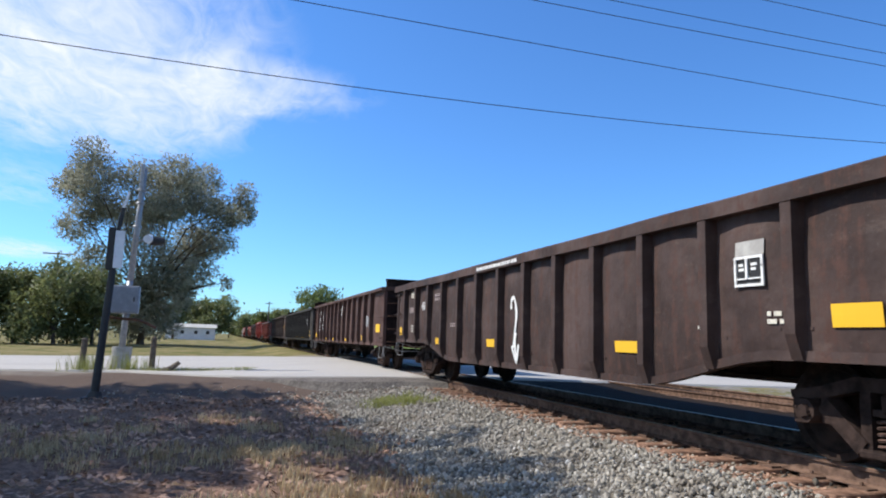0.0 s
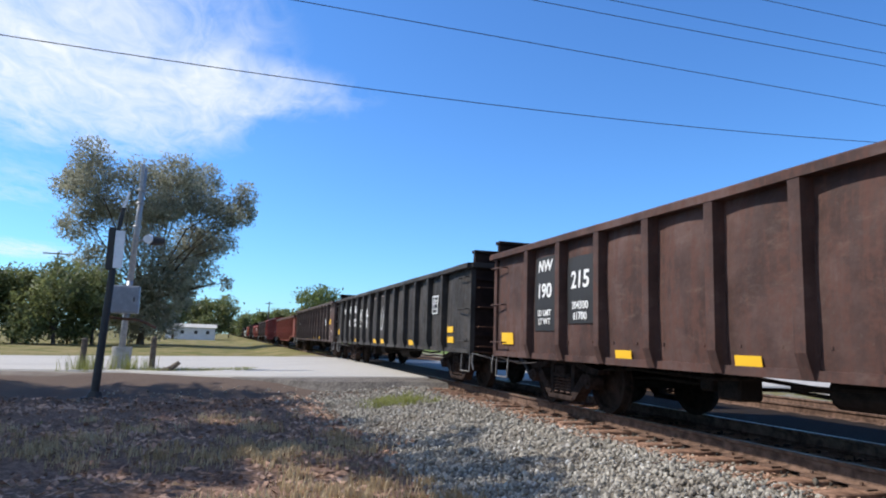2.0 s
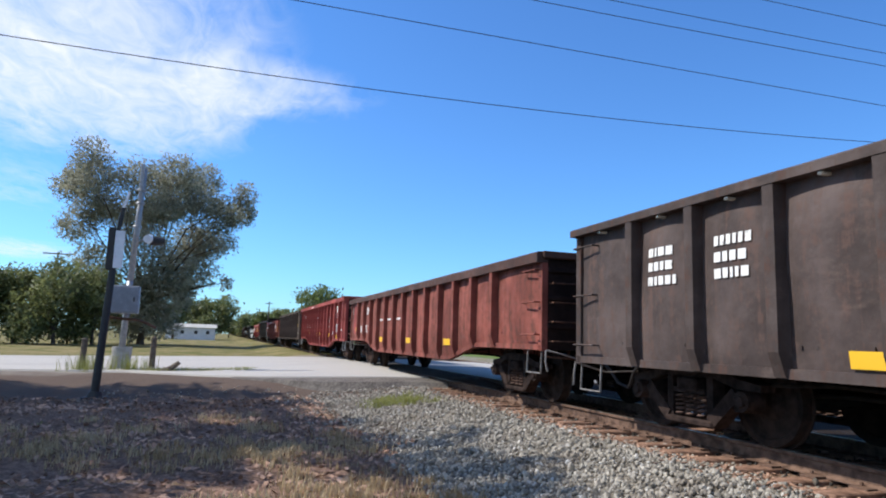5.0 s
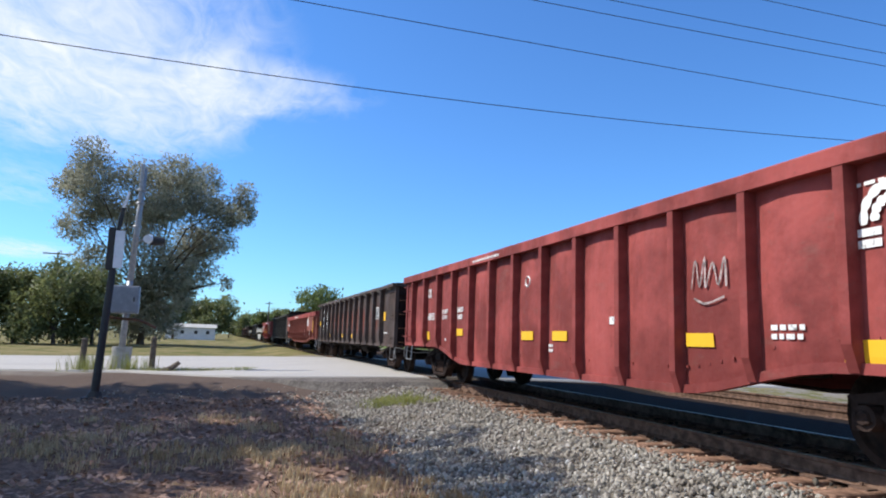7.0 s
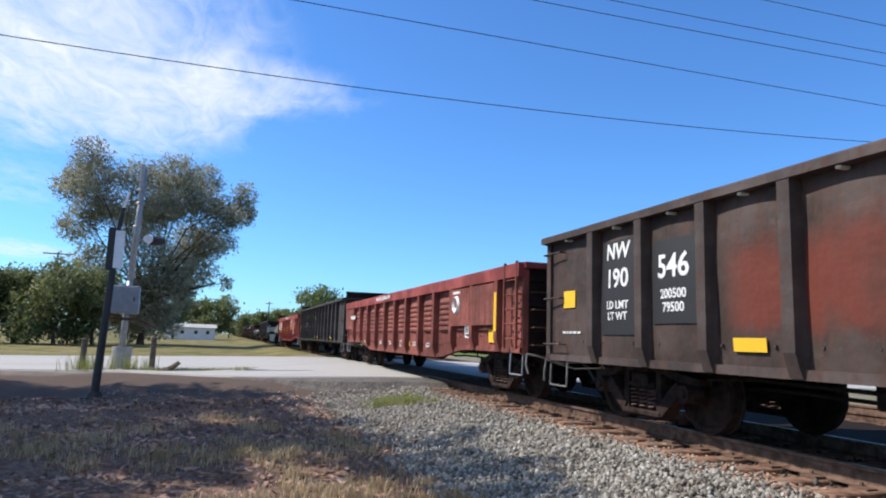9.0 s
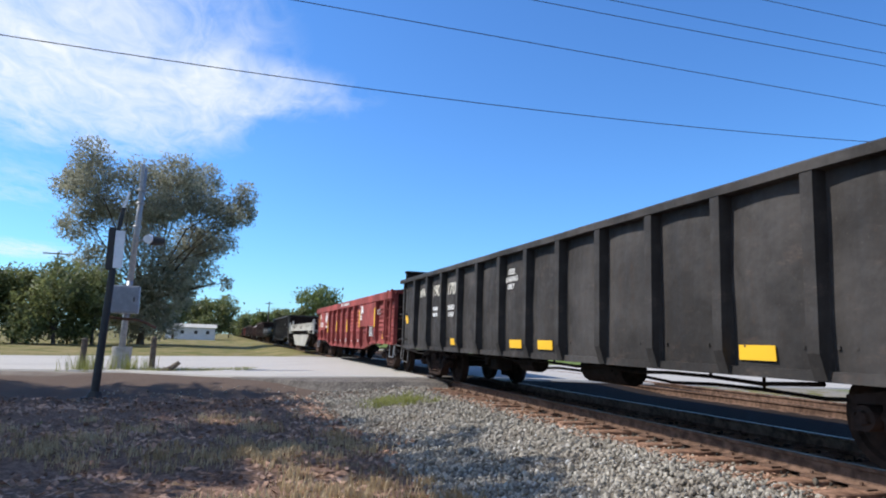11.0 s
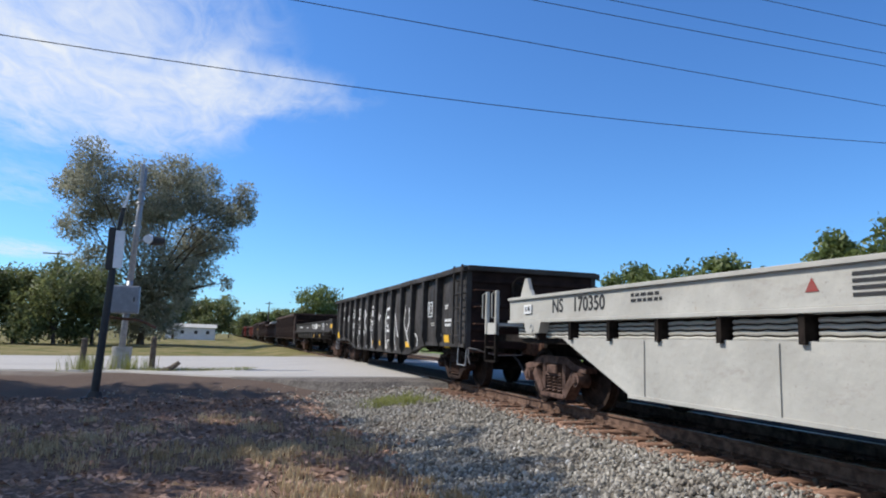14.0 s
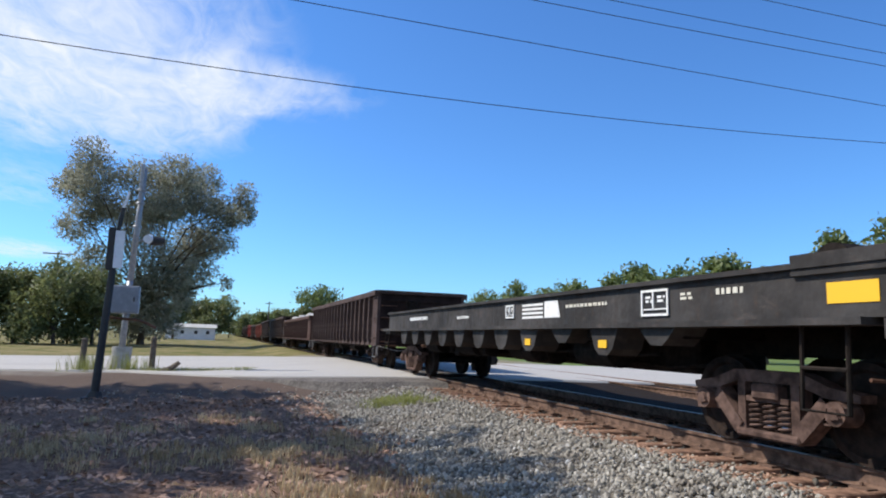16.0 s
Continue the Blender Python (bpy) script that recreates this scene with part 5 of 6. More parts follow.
def well_car():
    car = tagged(new("well_car"), "pale grey well car with drop centre and dark lettering", "freight car", "cars of the freight train")
    P = M["pale"]
    half = 7.2
    for sx in (-1, 1):
        for piece, x0, z0, z1 in (("side_girder", 1.50, 1.35, 1.68), ("top_flange", 1.38, 1.68, 1.73), ("bottom_flange", 1.40, 1.30, 1.35)):
            bm = BM()
            box(bm, *sorted((sx * x0, sx * (1.56 if piece == "side_girder" else 1.60))), -half + 0.25, half - 1.2, z0, z1, 0.006)
            part(piece, bm, P, car)
        bm = BM()
        prism(bm, [(-3.2, 0.40), (2.5, 0.40), (4.2, 1.07), (-4.75, 1.07)], *sorted((sx * 1.47, sx * 1.53)))
        part("well_side", bm, P, car)
        bm = BM()
        box(bm, *sorted((sx * 1.3, sx * 1.55)), -3.2, 2.5, 0.37, 0.41)
        part("well_sill", bm, P, car)
        for y in (-2.1, 0.2, 2.2):
            bm = BM()
            box(bm, *sorted((sx * 1.52, sx * 1.545)), y - 0.025, y + 0.025, 0.41, 1.05)
            part("well_rib", bm, P, car)
        # near-black backing sheet set in behind the posts and strips
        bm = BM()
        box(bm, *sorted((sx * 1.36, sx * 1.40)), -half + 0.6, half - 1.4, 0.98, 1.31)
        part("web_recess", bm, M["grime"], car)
        y = -6.1
        while y < 5.7:
            bm = BM()
            box(bm, *sorted((sx * 1.38, sx * 1.57)), y - 0.035, y + 0.035, 1.04, 1.30)
            part("web_post", bm, M["grime"], car)
            if y < 5.2 and sx < 0:
                bm = BM()
                for i in range(4):
                    path_tube(bm, [(-1.45, y + 0.08 + 0.105 * q, 1.085 + i * 0.055 + 0.006 * math.sin(q * 2.1 + y)) for q in range(9)], 0.021, 6)
                part("corrugated_strip", bm, P, car)
            y += 1.0
    bm = BM()
    box(bm, -1.3, 1.3, -2.8, 2.8, 0.34, 0.42)
    for s in (-1, 1):
        prism(bm, [(s * 2.8, 0.34), (s * 4.3, 0.9), (s * 4.3, 0.98), (s * 2.8, 0.42)] if s > 0 else [(s * 4.3, 0.98), (s * 4.3, 0.9), (s * 2.8, 0.34), (s * 2.8, 0.42)], -1.3, 1.3)
        box(bm, -1.38, 1.38, min(s * 4.2, s * 7.1), max(s * 4.2, s * 7.1), 1.0, 1.12)
        box(bm, -0.3, 0.3, min(s * 4.2, s * 7.2), max(s * 4.2, s * 7.2), 0.72, 1.02)
    bmesh.ops.recalc_face_normals(bm, faces=bm.faces)
    part("well_floor", bm, M["grime"], car)
    for s in (-1, 1):
        bm = BM()
        box(bm, -1.5, 1.5, min(s * 6.62, s * 7.16), max(s * 6.62, s * 7.16), 1.27, 1.32)
        for sx in (-1, 1):
            box(bm, *sorted((sx * 1.50, sx * 1.53)), min(s * 6.64, s * 7.14), max(s * 6.64, s * 7.14), 1.12, 1.33)
        part("end_platform", bm, P, car)
        for sx in (-1, 1):
            for yy in (6.64, 7.10):
                bm = BM()
                box(bm, sx * 1.52 - 0.035, sx * 1.52 + 0.035, min(s * yy, s * (yy + 0.07)), max(s * yy, s * (yy + 0.07)), 1.12, 1.91, 0.012)
                path_tube(bm, [(sx * 1.52, s * (yy + 0.06), 1.42), (sx * 1.58, s * (yy + 0.13), 1.42), (sx * 1.58, s * (yy + 0.13), 1.86), (sx * 1.52, s * (yy + 0.06), 1.9)], 0.013, 6)
                part("end_stanchion", bm, P, car)
        for sx in (-1, 1):
            bm = BM()
            for z in (0.63, 0.88):
                box(bm, sx * 1.5 - 0.03, sx * 1.5 + 0.03, min(s * 6.72, s * 7.2), max(s * 6.72, s * 7.2), z - 0.018, z + 0.018)
            for yy in (6.72, 7.2):
                box(bm, sx * 1.5 - 0.03, sx * 1.5 + 0.03, s * yy - 0.02, s * yy + 0.02, 0.61, 1.14)
            part("end_ladder", bm, M["grime"], car)
        bm = BM()
        y = s * 7.2
        box(bm, -0.13, 0.13, min(y - s * 0.3, y + s * 0.28), max(y - s * 0.3, y + s * 0.28), 0.74, 0.98)
        box(bm, -0.2, 0.14, min(y + s * 0.28, y + s * 0.56), max(y + s * 0.28, y + s * 0.56), 0.72, 1.0, 0.04)
        part("coupler", bm, M["rust"], car)
    bm = BM()
    ring(bm, (-0.55, -7.25, 2.32), (0, 1, 0), 0.28, 0.022, 22, 6)
    for a in range(5):
        tube(bm, (-0.55, -7.25, 2.32), (-0.55 + 0.28 * math.cos(a * 1.2566), -7.25, 2.32 + 0.28 * math.sin(a * 1.2566)), 0.016, 0.016, 5)
    part("brake_wheel", bm, M["pitch"], car)
    bm = BM()
    box(bm, -0.98, -0.68, -7.2, -7.02, 2.0, 2.52, 0.05)
    box(bm, -0.85, -0.75, -7.15, -7.05, 1.2, 2.0)
    part("brake_stand", bm, M["grime"], car)
    x = -1.563
    letters("NS", 0.28, M["dark"], car, 4.27, 1.53, x), letters("170350", 0.28, M["dark"], car, 3.4, 1.53, x), bars(car, 2.1, 1.56, 0.6, 0.13, 2, M["dark"], x), frame_panel(car, 5.25, 1.52, 0.26, 0.14, x)
    bars(car, -3.9, 1.55, 0.8, 0.08, 2, M["dark"], x), bars(car, -5.0, 1.57, 0.7, 0.08, 2, M["dark"], x), bars(car, -6.1, 1.62, 0.5, 0.07, 1, M["dark"], x)
    bm = BM()
    for i in range(4):
        box(bm, x - 0.003, x, -1.1, -0.6, 1.42 + i * 0.055, 1.45 + i * 0.055)
    for i in range(2):
        prism(bm, [(-1.17 - i * 0.17, 1.42), (-1.17 - i * 0.17, 1.62), (-1.30 - i * 0.17, 1.62), (-1.30 - i * 0.17, 1.42)], x - 0.003, x)
    part("emblem_bar", bm, M["dark"], car)
    letters("CS 24", 0.17, M["dark"], car, -6.38, 1.44, x)
    for y in (-5.42, 5.0):
        bm = BM()
        prism(bm, [(y - 0.22, 1.14), (y + 0.22, 1.14), (y + 0.3, 1.31), (y - 0.3, 1.31)], -1.62, -1.46)
        ring(bm, (-1.62, y, 1.22), (1, 0, 0), 0.05, 0.014, 12, 4)
        bmesh.ops.recalc_face_normals(bm, faces=bm.faces)
        part("jacking_bracket", bm, P, car)
    for sx in (-1, 1):
        bm = BM()
        prism(bm, [(5.3, 1.72), (5.8, 1.72), (5.74, 1.86), (5.62, 2.05), (5.54, 2.05), (5.44, 1.86)], *sorted((sx * 1.40, sx * 1.46)))
        bmesh.ops.recalc_face_normals(bm, faces=bm.faces)
        part("guide_fin", bm, P, car)
    bm = BM()
    prism(bm, [(-0.15, 1.48), (-0.29, 1.48), (-0.22, 1.60)], x - 0.003, x)
    part("warning_mark", bm, M["red"], car, "small red triangle")
    running_gear(car, (-5.73, 5.3), 1.66, "truck")
    return car


def side_dump_car():
    car = tagged(new("flat_side_dump_car"), "black low-sided flat car with gusset brackets below", "freight car", "cars of the freight train")
    half = 8.0
    P = M["black"]
    for sx in (-1, 1):
        bm = BM()
        box(bm, *sorted((sx * 1.50, sx * 1.56)), -8.4, 7.3, 1.26, 1.70)
        box(bm, *sorted((sx * 1.40, sx * 1.62)), -8.4, 7.3, 1.68, 1.73)
        part("side_girder", bm, P, car)
        bm = BM()
        box(bm, *sorted((sx * 1.30, sx * 1.66)), -8.2, 7.9, 1.20, 1.26)
        part("side_ledge", bm, P, car)
        for i in range(11):
            y = -5.58 + i * 1.11
            foot = 1.0 if i in (0, 2) else 0.86
            bm = BM()
            prism(bm, [(y - 0.33, 1.2), (y - 0.21, foot + 0.08), (y - 0.1, foot), (y + 0.1, foot), (y + 0.21, foot + 0.08), (y + 0.33, 1.2)], *sorted((sx * 1.15, sx * 1.58)))
            bmesh.ops.recalc_face_normals(bm, faces=bm.faces)
            part("gusset_bracket", bm, P, car)
    bm = BM()
    box(bm, -1.5, 1.5, -8.3, 7.2, 1.30, 1.40)
    part("deck", bm, M["rust"], car)
    bm = BM()
    box(bm, -0.55, 0.55, -5.0, 5.0, 0.66, 1.22, 0.05)
    part("spine_girder", bm, M["grime"], car)
    for y in (-3.6, -1.2, 1.6, 4.0):
        bm = BM()
        tube(bm, (-1.05, y - 0.45, 0.9), (-1.05, y + 0.45, 0.9), 0.22, 0.22, 14)
        part("dump_cylinder", bm, M["grime"], car)
    for s in (-1, 1):
        bm = BM()
        box(bm, -1.55, 1.55, *((-8.46, -8.3) if s < 0 else (7.2, 7.36)), 1.1, 1.76)
        box(bm, -1.6, 1.6, -8.5, -7.5, 1.62, 1.80) if s < 0 else box(bm, -1.5, 1.5, 7.3, 7.95, 1.12, 1.28)
        part("end_sill", bm, P, car)
        for sx in (-1, 1):
            bm = BM()
            y0, y1 = s * 7.5, s * 7.95
            path_tube(bm, [(sx * 1.5, y0, 1.2), (sx * 1.52, y0, 0.5), (sx * 1.52, y1, 0.5), (sx * 1.5, y1, 1.2)], 0.022, 6)
            path_tube(bm, [(sx * 1.52, y0, 0.85), (sx * 1.52, y1, 0.85)], 0.018, 6)
            part("end_step", bm, M["grime"], car)
    bm = BM()
    box(bm, -0.2, 0.2, -8.05, -7.95, 1.7, 2.35)
    ring(bm, (-0.5, -8.1, 2.1), (0, 1, 0), 0.27, 0.02, 20, 6)
    part("brake_stand", bm, M["grime"], car)
    bm = BM()
    tube(bm, (-0.9, -7.3, 1.78), (-0.3, -7.3, 1.78), 0.22, 0.22, 16)
    part("air_cylinder", bm, M["grime"], car)
    x = -1.563
    reflector(car, -8.06, 1.46, 0.46, 0.17, x)
    frame_panel(car, -5.55, 1.48, 0.5, 0.3, x)
    bars(car, -6.75, 1.55, 0.42, 0.1, 1, C_(), x), bars(car, -6.1, 1.53, 0.22, 0.09, 2, C_(), x), bars(car, -4.0, 1.52, 1.1, 0.07, 1, C_(), x), bars(car, 4.2, 1.5, 1.6, 0.14, 1, M["white"], x), bars(car, 0.9, 1.46, 0.7, 0.08, 1, M["white"], x)
    frame_panel(car, -1.5, 1.5, 0.34, 0.22, x)
    bm = BM()
    for i in range(4):
        box(bm, x - 0.003, x, -2.72, -1.98, 1.37 + i * 0.065, 1.405 + i * 0.065)
    prism(bm, [(-2.78, 1.37), (-3.28, 1.37), (-3.2, 1.62), (-2.78, 1.62)][::-1], x - 0.003, x)
    part("emblem_bar", bm, M["white"], car)
    for y in (-4.47, -2.25):
        reflector(car, y, 1.0, 0.2, 0.1, -1.59)
    underframe(car, half, 1.24)
    running_gear(car, (-6.65, 6.45), 1.72, "truck")
    return car


def C_():
    return M["cream"]


# ---- trees, bushes, grass ----
def leaf_cloud(lobes, count, size, rng, flat=0.0):
    """Leaf quads in small clumps inside the lobes (x, y, z, radius)."""
    vol = np.array([l[3] ** 2.2 for l in lobes])
    vol = vol / vol.sum()
    V = []
    clump = 14
    for li, (x, y, z, r) in enumerate(lobes):
        k = max(1, int(count * vol[li] / clump))
        d = rng.normal(size=(k, 3))
        d /= np.linalg.norm(d, axis=1)[:, None]
        c = d * (r * rng.uniform(0.25, 1.12, (k, 1)) ** 0.6) * (1, 1, 0.85) + (x, y, z)
        c = np.repeat(c, clump, 0) + rng.normal(size=(k * clump, 3)) * (0.10 * r + size * 0.9)
        a = rng.normal(size=(k * clump, 3))
        a /= np.linalg.norm(a, axis=1)[:, None]
        b = np.cross(a, rng.normal(size=(k * clump, 3)))
        b /= np.linalg.norm(b, axis=1)[:, None]
        s = size * rng.uniform(0.6, 1.3, (k * clump, 1))
        V.append(np.stack([c - a * s, c - b * s * 0.55, c + a * s, c + b * s * 0.55], 1).reshape(-1, 3))
    V = np.concatenate(V)
    F = np.arange(len(V)).reshape(-1, 4)
    return V.tolist(), F.tolist()


def tree(label, base, lobes, leaves, size, leaf_mat, seed, trunk_r=0.35, name="tree", fork=0.35):
    """Trunk, limbs that run to the lobes of the crown, and clumps of leaves. Lobes are relative to the base."""
    rng = np.random.default_rng(seed)
    t = tagged(new(name), label, "tree" if name == "tree" else "shrub", "trees round the crossing")
    t.location = base
    bm = BM()
    top = sum((Vector(l[:3]) for l in lobes), Vector()) / len(lobes)
    h = max(l[2] for l in lobes)
    f = Vector((top.x * 0.3, top.y * 0.3, h * fork))
    tube(bm, (0, 0, -0.3), (f.x * 0.5, f.y * 0.5, f.z * 0.5), trunk_r * 1.25, trunk_r, 9, False)
    tube(bm, (f.x * 0.5, f.y * 0.5, f.z * 0.5), f, trunk_r, trunk_r * 0.85, 9, False)
    trunk = part("trunk", bm, M["bark"], t, "", True)
    for l in lobes[:27]:
        c = Vector(l[:3])
        m = f.lerp(c, 0.5) + Vector(rng.normal(size=3)) * 0.06 * h
        bm = BM()
        tube(bm, f, m, trunk_r * 0.42, trunk_r * 0.24, 6, False), tube(bm, m, c, trunk_r * 0.24, trunk_r * 0.06, 6, False)
        for _ in range(4):
            e = c + Vector(rng.normal(size=3)) * l[3] * 0.55
            tube(bm, m.lerp(c, rng.uniform(0.3, 0.95)), e, trunk_r * 0.13, trunk_r * 0.03, 4, False)
        part("limb", bm, M["bark"], t)
    V, F = leaf_cloud(lobes, leaves, size, rng)
    from_lists("crown", V, F, M[leaf_mat], t)
    return t


def build_trees():
    # tall cottonwood beyond the road
    s = 0.0655
    P = [(178, 285, 30), (135, 330, 28), (190, 330, 38), (160, 400, 34), (245, 320, 36), (300, 300, 36), (345, 290, 30), (300, 360, 46), (235, 390, 44), (350, 350, 34),
         (410, 325, 22), (415, 360, 22), (375, 385, 30), (330, 420, 40), (385, 430, 20), (270, 450, 44), (350, 480, 30), (300, 510, 36), (250, 520, 40), (390, 490, 14), (200, 470, 40), (330, 530, 20), (285, 560, 30), (225, 555, 36), (190, 530, 34), (255, 585, 24), (310, 575, 20)]
    rng = random.Random(8)
    P += [((a[0] + b[0]) / 2, (a[1] + b[1]) / 2 + 4, (a[2] + b[2]) * 0.42) for a, b in zip(P, P[1:])]
    lobes = [((px - 268) * s, rng.uniform(-3.5, 3.5), (606 - py) * s * 0.90, r * s * 0.95) for px, py, r in P]
    tree("tall grey-green cottonwood tree with an uneven crown", (-8.2, 76, -0.3), lobes, 80000, 0.145, "leaf", 11, 0.30, "tree", 0.24)
    # shrubs along the far verge
    rng = random.Random(21)
    spec = [(-24.5, 66, 5.6, 3.2), (-20.5, 67, 5.9, 3.0), (-17.6, 68, 6.3, 2.6), (-14.0, 66, 7.2, 3.0), (-11.3, 68, 6.6, 2.8), (-28.5, 68, 6.4, 3.4), (-33.0, 66, 6.2, 3.4)]
    for i, (x, y, h, r) in enumerate((x, y, h * 1.1, r * 1.1) for x, y, h, r in spec):
        lobes = [(rng.uniform(-r, r) * 0.7, rng.uniform(-r, r) * 0.7, h * rng.uniform(0.16, 0.8), r * rng.uniform(0.4, 0.62)) for _ in range(11)]
        lobes += [(0, 0, h - r * 0.5, r * 0.5)]
        tree("dense dark green shrub on the far verge", (x, y, -0.4), lobes, 9500, 0.16, "bush", 30 + i, 0.16, "shrub", 0.2)
    far = [(-2.1, 150, 8.7, 4.9, "bush"), (-7.1, 154, 8.4, 4.2, "bush"), (-12, 145, 7.0, 4.0, "bush"), (20.4, 151, 12.4, 5.6, "fresh"), (16.5, 156, 8.0, 3.0, "bush"), (23.5, 155, 9.0, 3.2, "leaf"),
           (9.0, 165, 6.6, 2.2, "fresh"), (6.0, 190, 6.2, 3.0, "bush"), (12.5, 170, 7.4, 3.0, "bush"), (27.0, 158, 7.0, 3.2, "bush"), (-20, 150, 6, 4, "bush"), (1.5, 230, 6.0, 3.5, "bush"), (9, 260, 9, 4.0, "bush"), (-3.5, 260, 6, 4, "bush"),
           (45, 112, 10.6, 4.2, "fresh"), (45, 101, 11.4, 3.6, "fresh"), (46, 92, 9.6, 3.4, "fresh"), (45, 81, 9.8, 3.2, "fresh"), (45, 74, 7.6, 3.0, "fresh"), (45, 67, 10.9, 3.0, "fresh"), (46, 61, 8.6, 3.0, "fresh"), (45, 53, 10.3, 3.4, "fresh"), (46, 48, 8.4, 2.8, "fresh"),
           (45, 39.5, 10.6, 2.2, "fresh"), (46, 36.0, 11.3, 2.8, "fresh"), (47, 31, 10.0, 3.0, "fresh"), (48, 125, 9, 4, "bush"), (50, 140, 9, 4, "bush")]
    for i, (x, y, h, r, m) in enumerate(far):
        lobes = [(rng.uniform(-r, r) * 0.75, rng.uniform(-r, r) * 0.75, h * rng.uniform(0.35, 0.85), r * rng.uniform(0.32, 0.55)) for _ in range(9)]
        lobes += [(rng.uniform(-0.8, 0.8), 0, h - r * 0.4, r * 0.42)]
        tree("green broadleaf tree beyond the railway", (x, y, -0.4), lobes, 5200 if y < 120 else 3600, 0.26 if y < 120 else 0.34, m, 60 + i, 0.2, "tree", 0.25)
    # two trees beside the camera, whose crowns shade the verge
    k = 11.0

    def shade(gx, gy, r, up=0.0):
        return (gx + SUN_X * (k + up), gy + SUN_Y * (k + up), k + up - 0.5, r)

    A = [shade(-8.5, 15.2, 1.8), shade(-6.3, 16.4, 1.5, 1), shade(-4.0, 16.2, 1.3, 1), shade(-2.4, 17.2, 1.1, 1), shade(-5.0, 13.2, 1.8), shade(-2.2, 14.0, 1.5, 0.5), shade(-0.4, 15.9, 1.0, 1.5), shade(-8.0, 12, 1.9),
         shade(1.0, 15.3, 0.8, 2), shade(0.4, 13.6, 1.1, 1), shade(-10.5, 14, 1.9), shade(-1.2, 11.6, 1.2, 1.4), shade(-6.4, 18.4, 1.3, 1), shade(-4.2, 18.8, 1.1, 1.2), shade(-9.0, 18.5, 1.5, 1), shade(-3.4, 12.6, 1.4, 1.6), shade(-6.6, 14.6, 1.5, 1.8), shade(-1.4, 15.4, 1.1, 0.4), shade(-3.6, 17.4, 1.1, 2), shade(-1.0, 18.6, 0.7, 2), shade(-11, 20, 1.4, 1.4), shade(-5.6, 20.2, 0.9, 1.8), shade(-2.2, 19.2, 0.8, 1.4), shade(-12.0, 17.5, 1.8, 1), shade(-0.6, 17.6, 0.8, 1.4), shade(-7.5, 20.2, 1.0, 1.4), shade(0.8, 16.9, 0.6, 1.6)]
    B = [shade(-5.4, 9.6, 1.7), shade(-3.2, 10.2, 1.5), shade(-0.8, 9.6, 1.3), shade(0.9, 11.4, 0.9, 1), shade(1.4, 9.6, 1.0, 1), shade(2.2, 7.9, 0.75, 1), shade(-2.4, 8.9, 1.2, 1.6), shade(0.4, 10.4, 0.9, 1.6), shade(-4.6, 8.4, 0.7, 1.6), shade(-7.8, 9.2, 1.6, 1), shade(1.8, 12.0, 0.6, 1.2), shade(-1.8, 7.9, 0.8, 0.5), shade(-3.9, 7.0, 0.75), shade(-2.6, 7.3, 0.6, 1.5), shade(-1.0, 6.8, 0.5, 1), shade(-2.0, 6.2, 0.5, 1.2), shade(-0.2, 8.2, 0.6, 0.8), shade(-4.8, 6.4, 0.6, 1),
         shade(3.3, 9.0, 0.42, 0.5), shade(3.0, 6.9, 0.5, 0.5), shade(2.3, 5.9, 0.7), shade(-6.5, 7.4, 0.8), shade(-3.0, 5.4, 0.5)]
    for base, lobes, seed in (((-19.0, 18.0, -0.5), A, 91), ((-15.5, 10.5, -0.5), B, 92)):
        rel = [(x - base[0], y - base[1], z - base[2], r) for x, y, z, r in lobes]
        tree("leafy roadside tree that shades the verge", base, rel, 12500 if seed == 92 else 25000, 0.16, "leaf", seed, 0.3, "tree", 0.5)


def blades(name, spots, material, label, rng, h, n_each, spread):
    V, F = [], []
    for x, y in spots:
        for _ in range(n_each):
            a, b = x + rng.normal() * spread, y + rng.normal() * spread
            z = ground_height(a, b) - 0.01
            t, hh = rng.uniform(0, 6.28), h * rng.uniform(0.4, 1.2)
            w = 0.006 + 0.004 * rng.random()
            dx, dy = math.cos(t), math.sin(t)
            lean = hh * rng.uniform(0.1, 0.6)
            k = len(V)
            V += [(a - dy * w, b + dx * w, z), (a + dy * w, b - dx * w, z), (a + dx * lean * 0.4 + dy * w * 0.7, b + dy * lean * 0.4 - dx * w * 0.7, z + hh * 0.6),
                  (a + dx * lean * 0.4 - dy * w * 0.7, b + dy * lean * 0.4 + dx * w * 0.7, z + hh * 0.6), (a + dx * lean, b + dy * lean, z + hh)]
            F += [(k, k + 1, k + 2, k + 3), (k + 3, k + 2, k + 4)]
    return tagged(from_lists(name, V, F, material), label, "grass", "", "stuff")


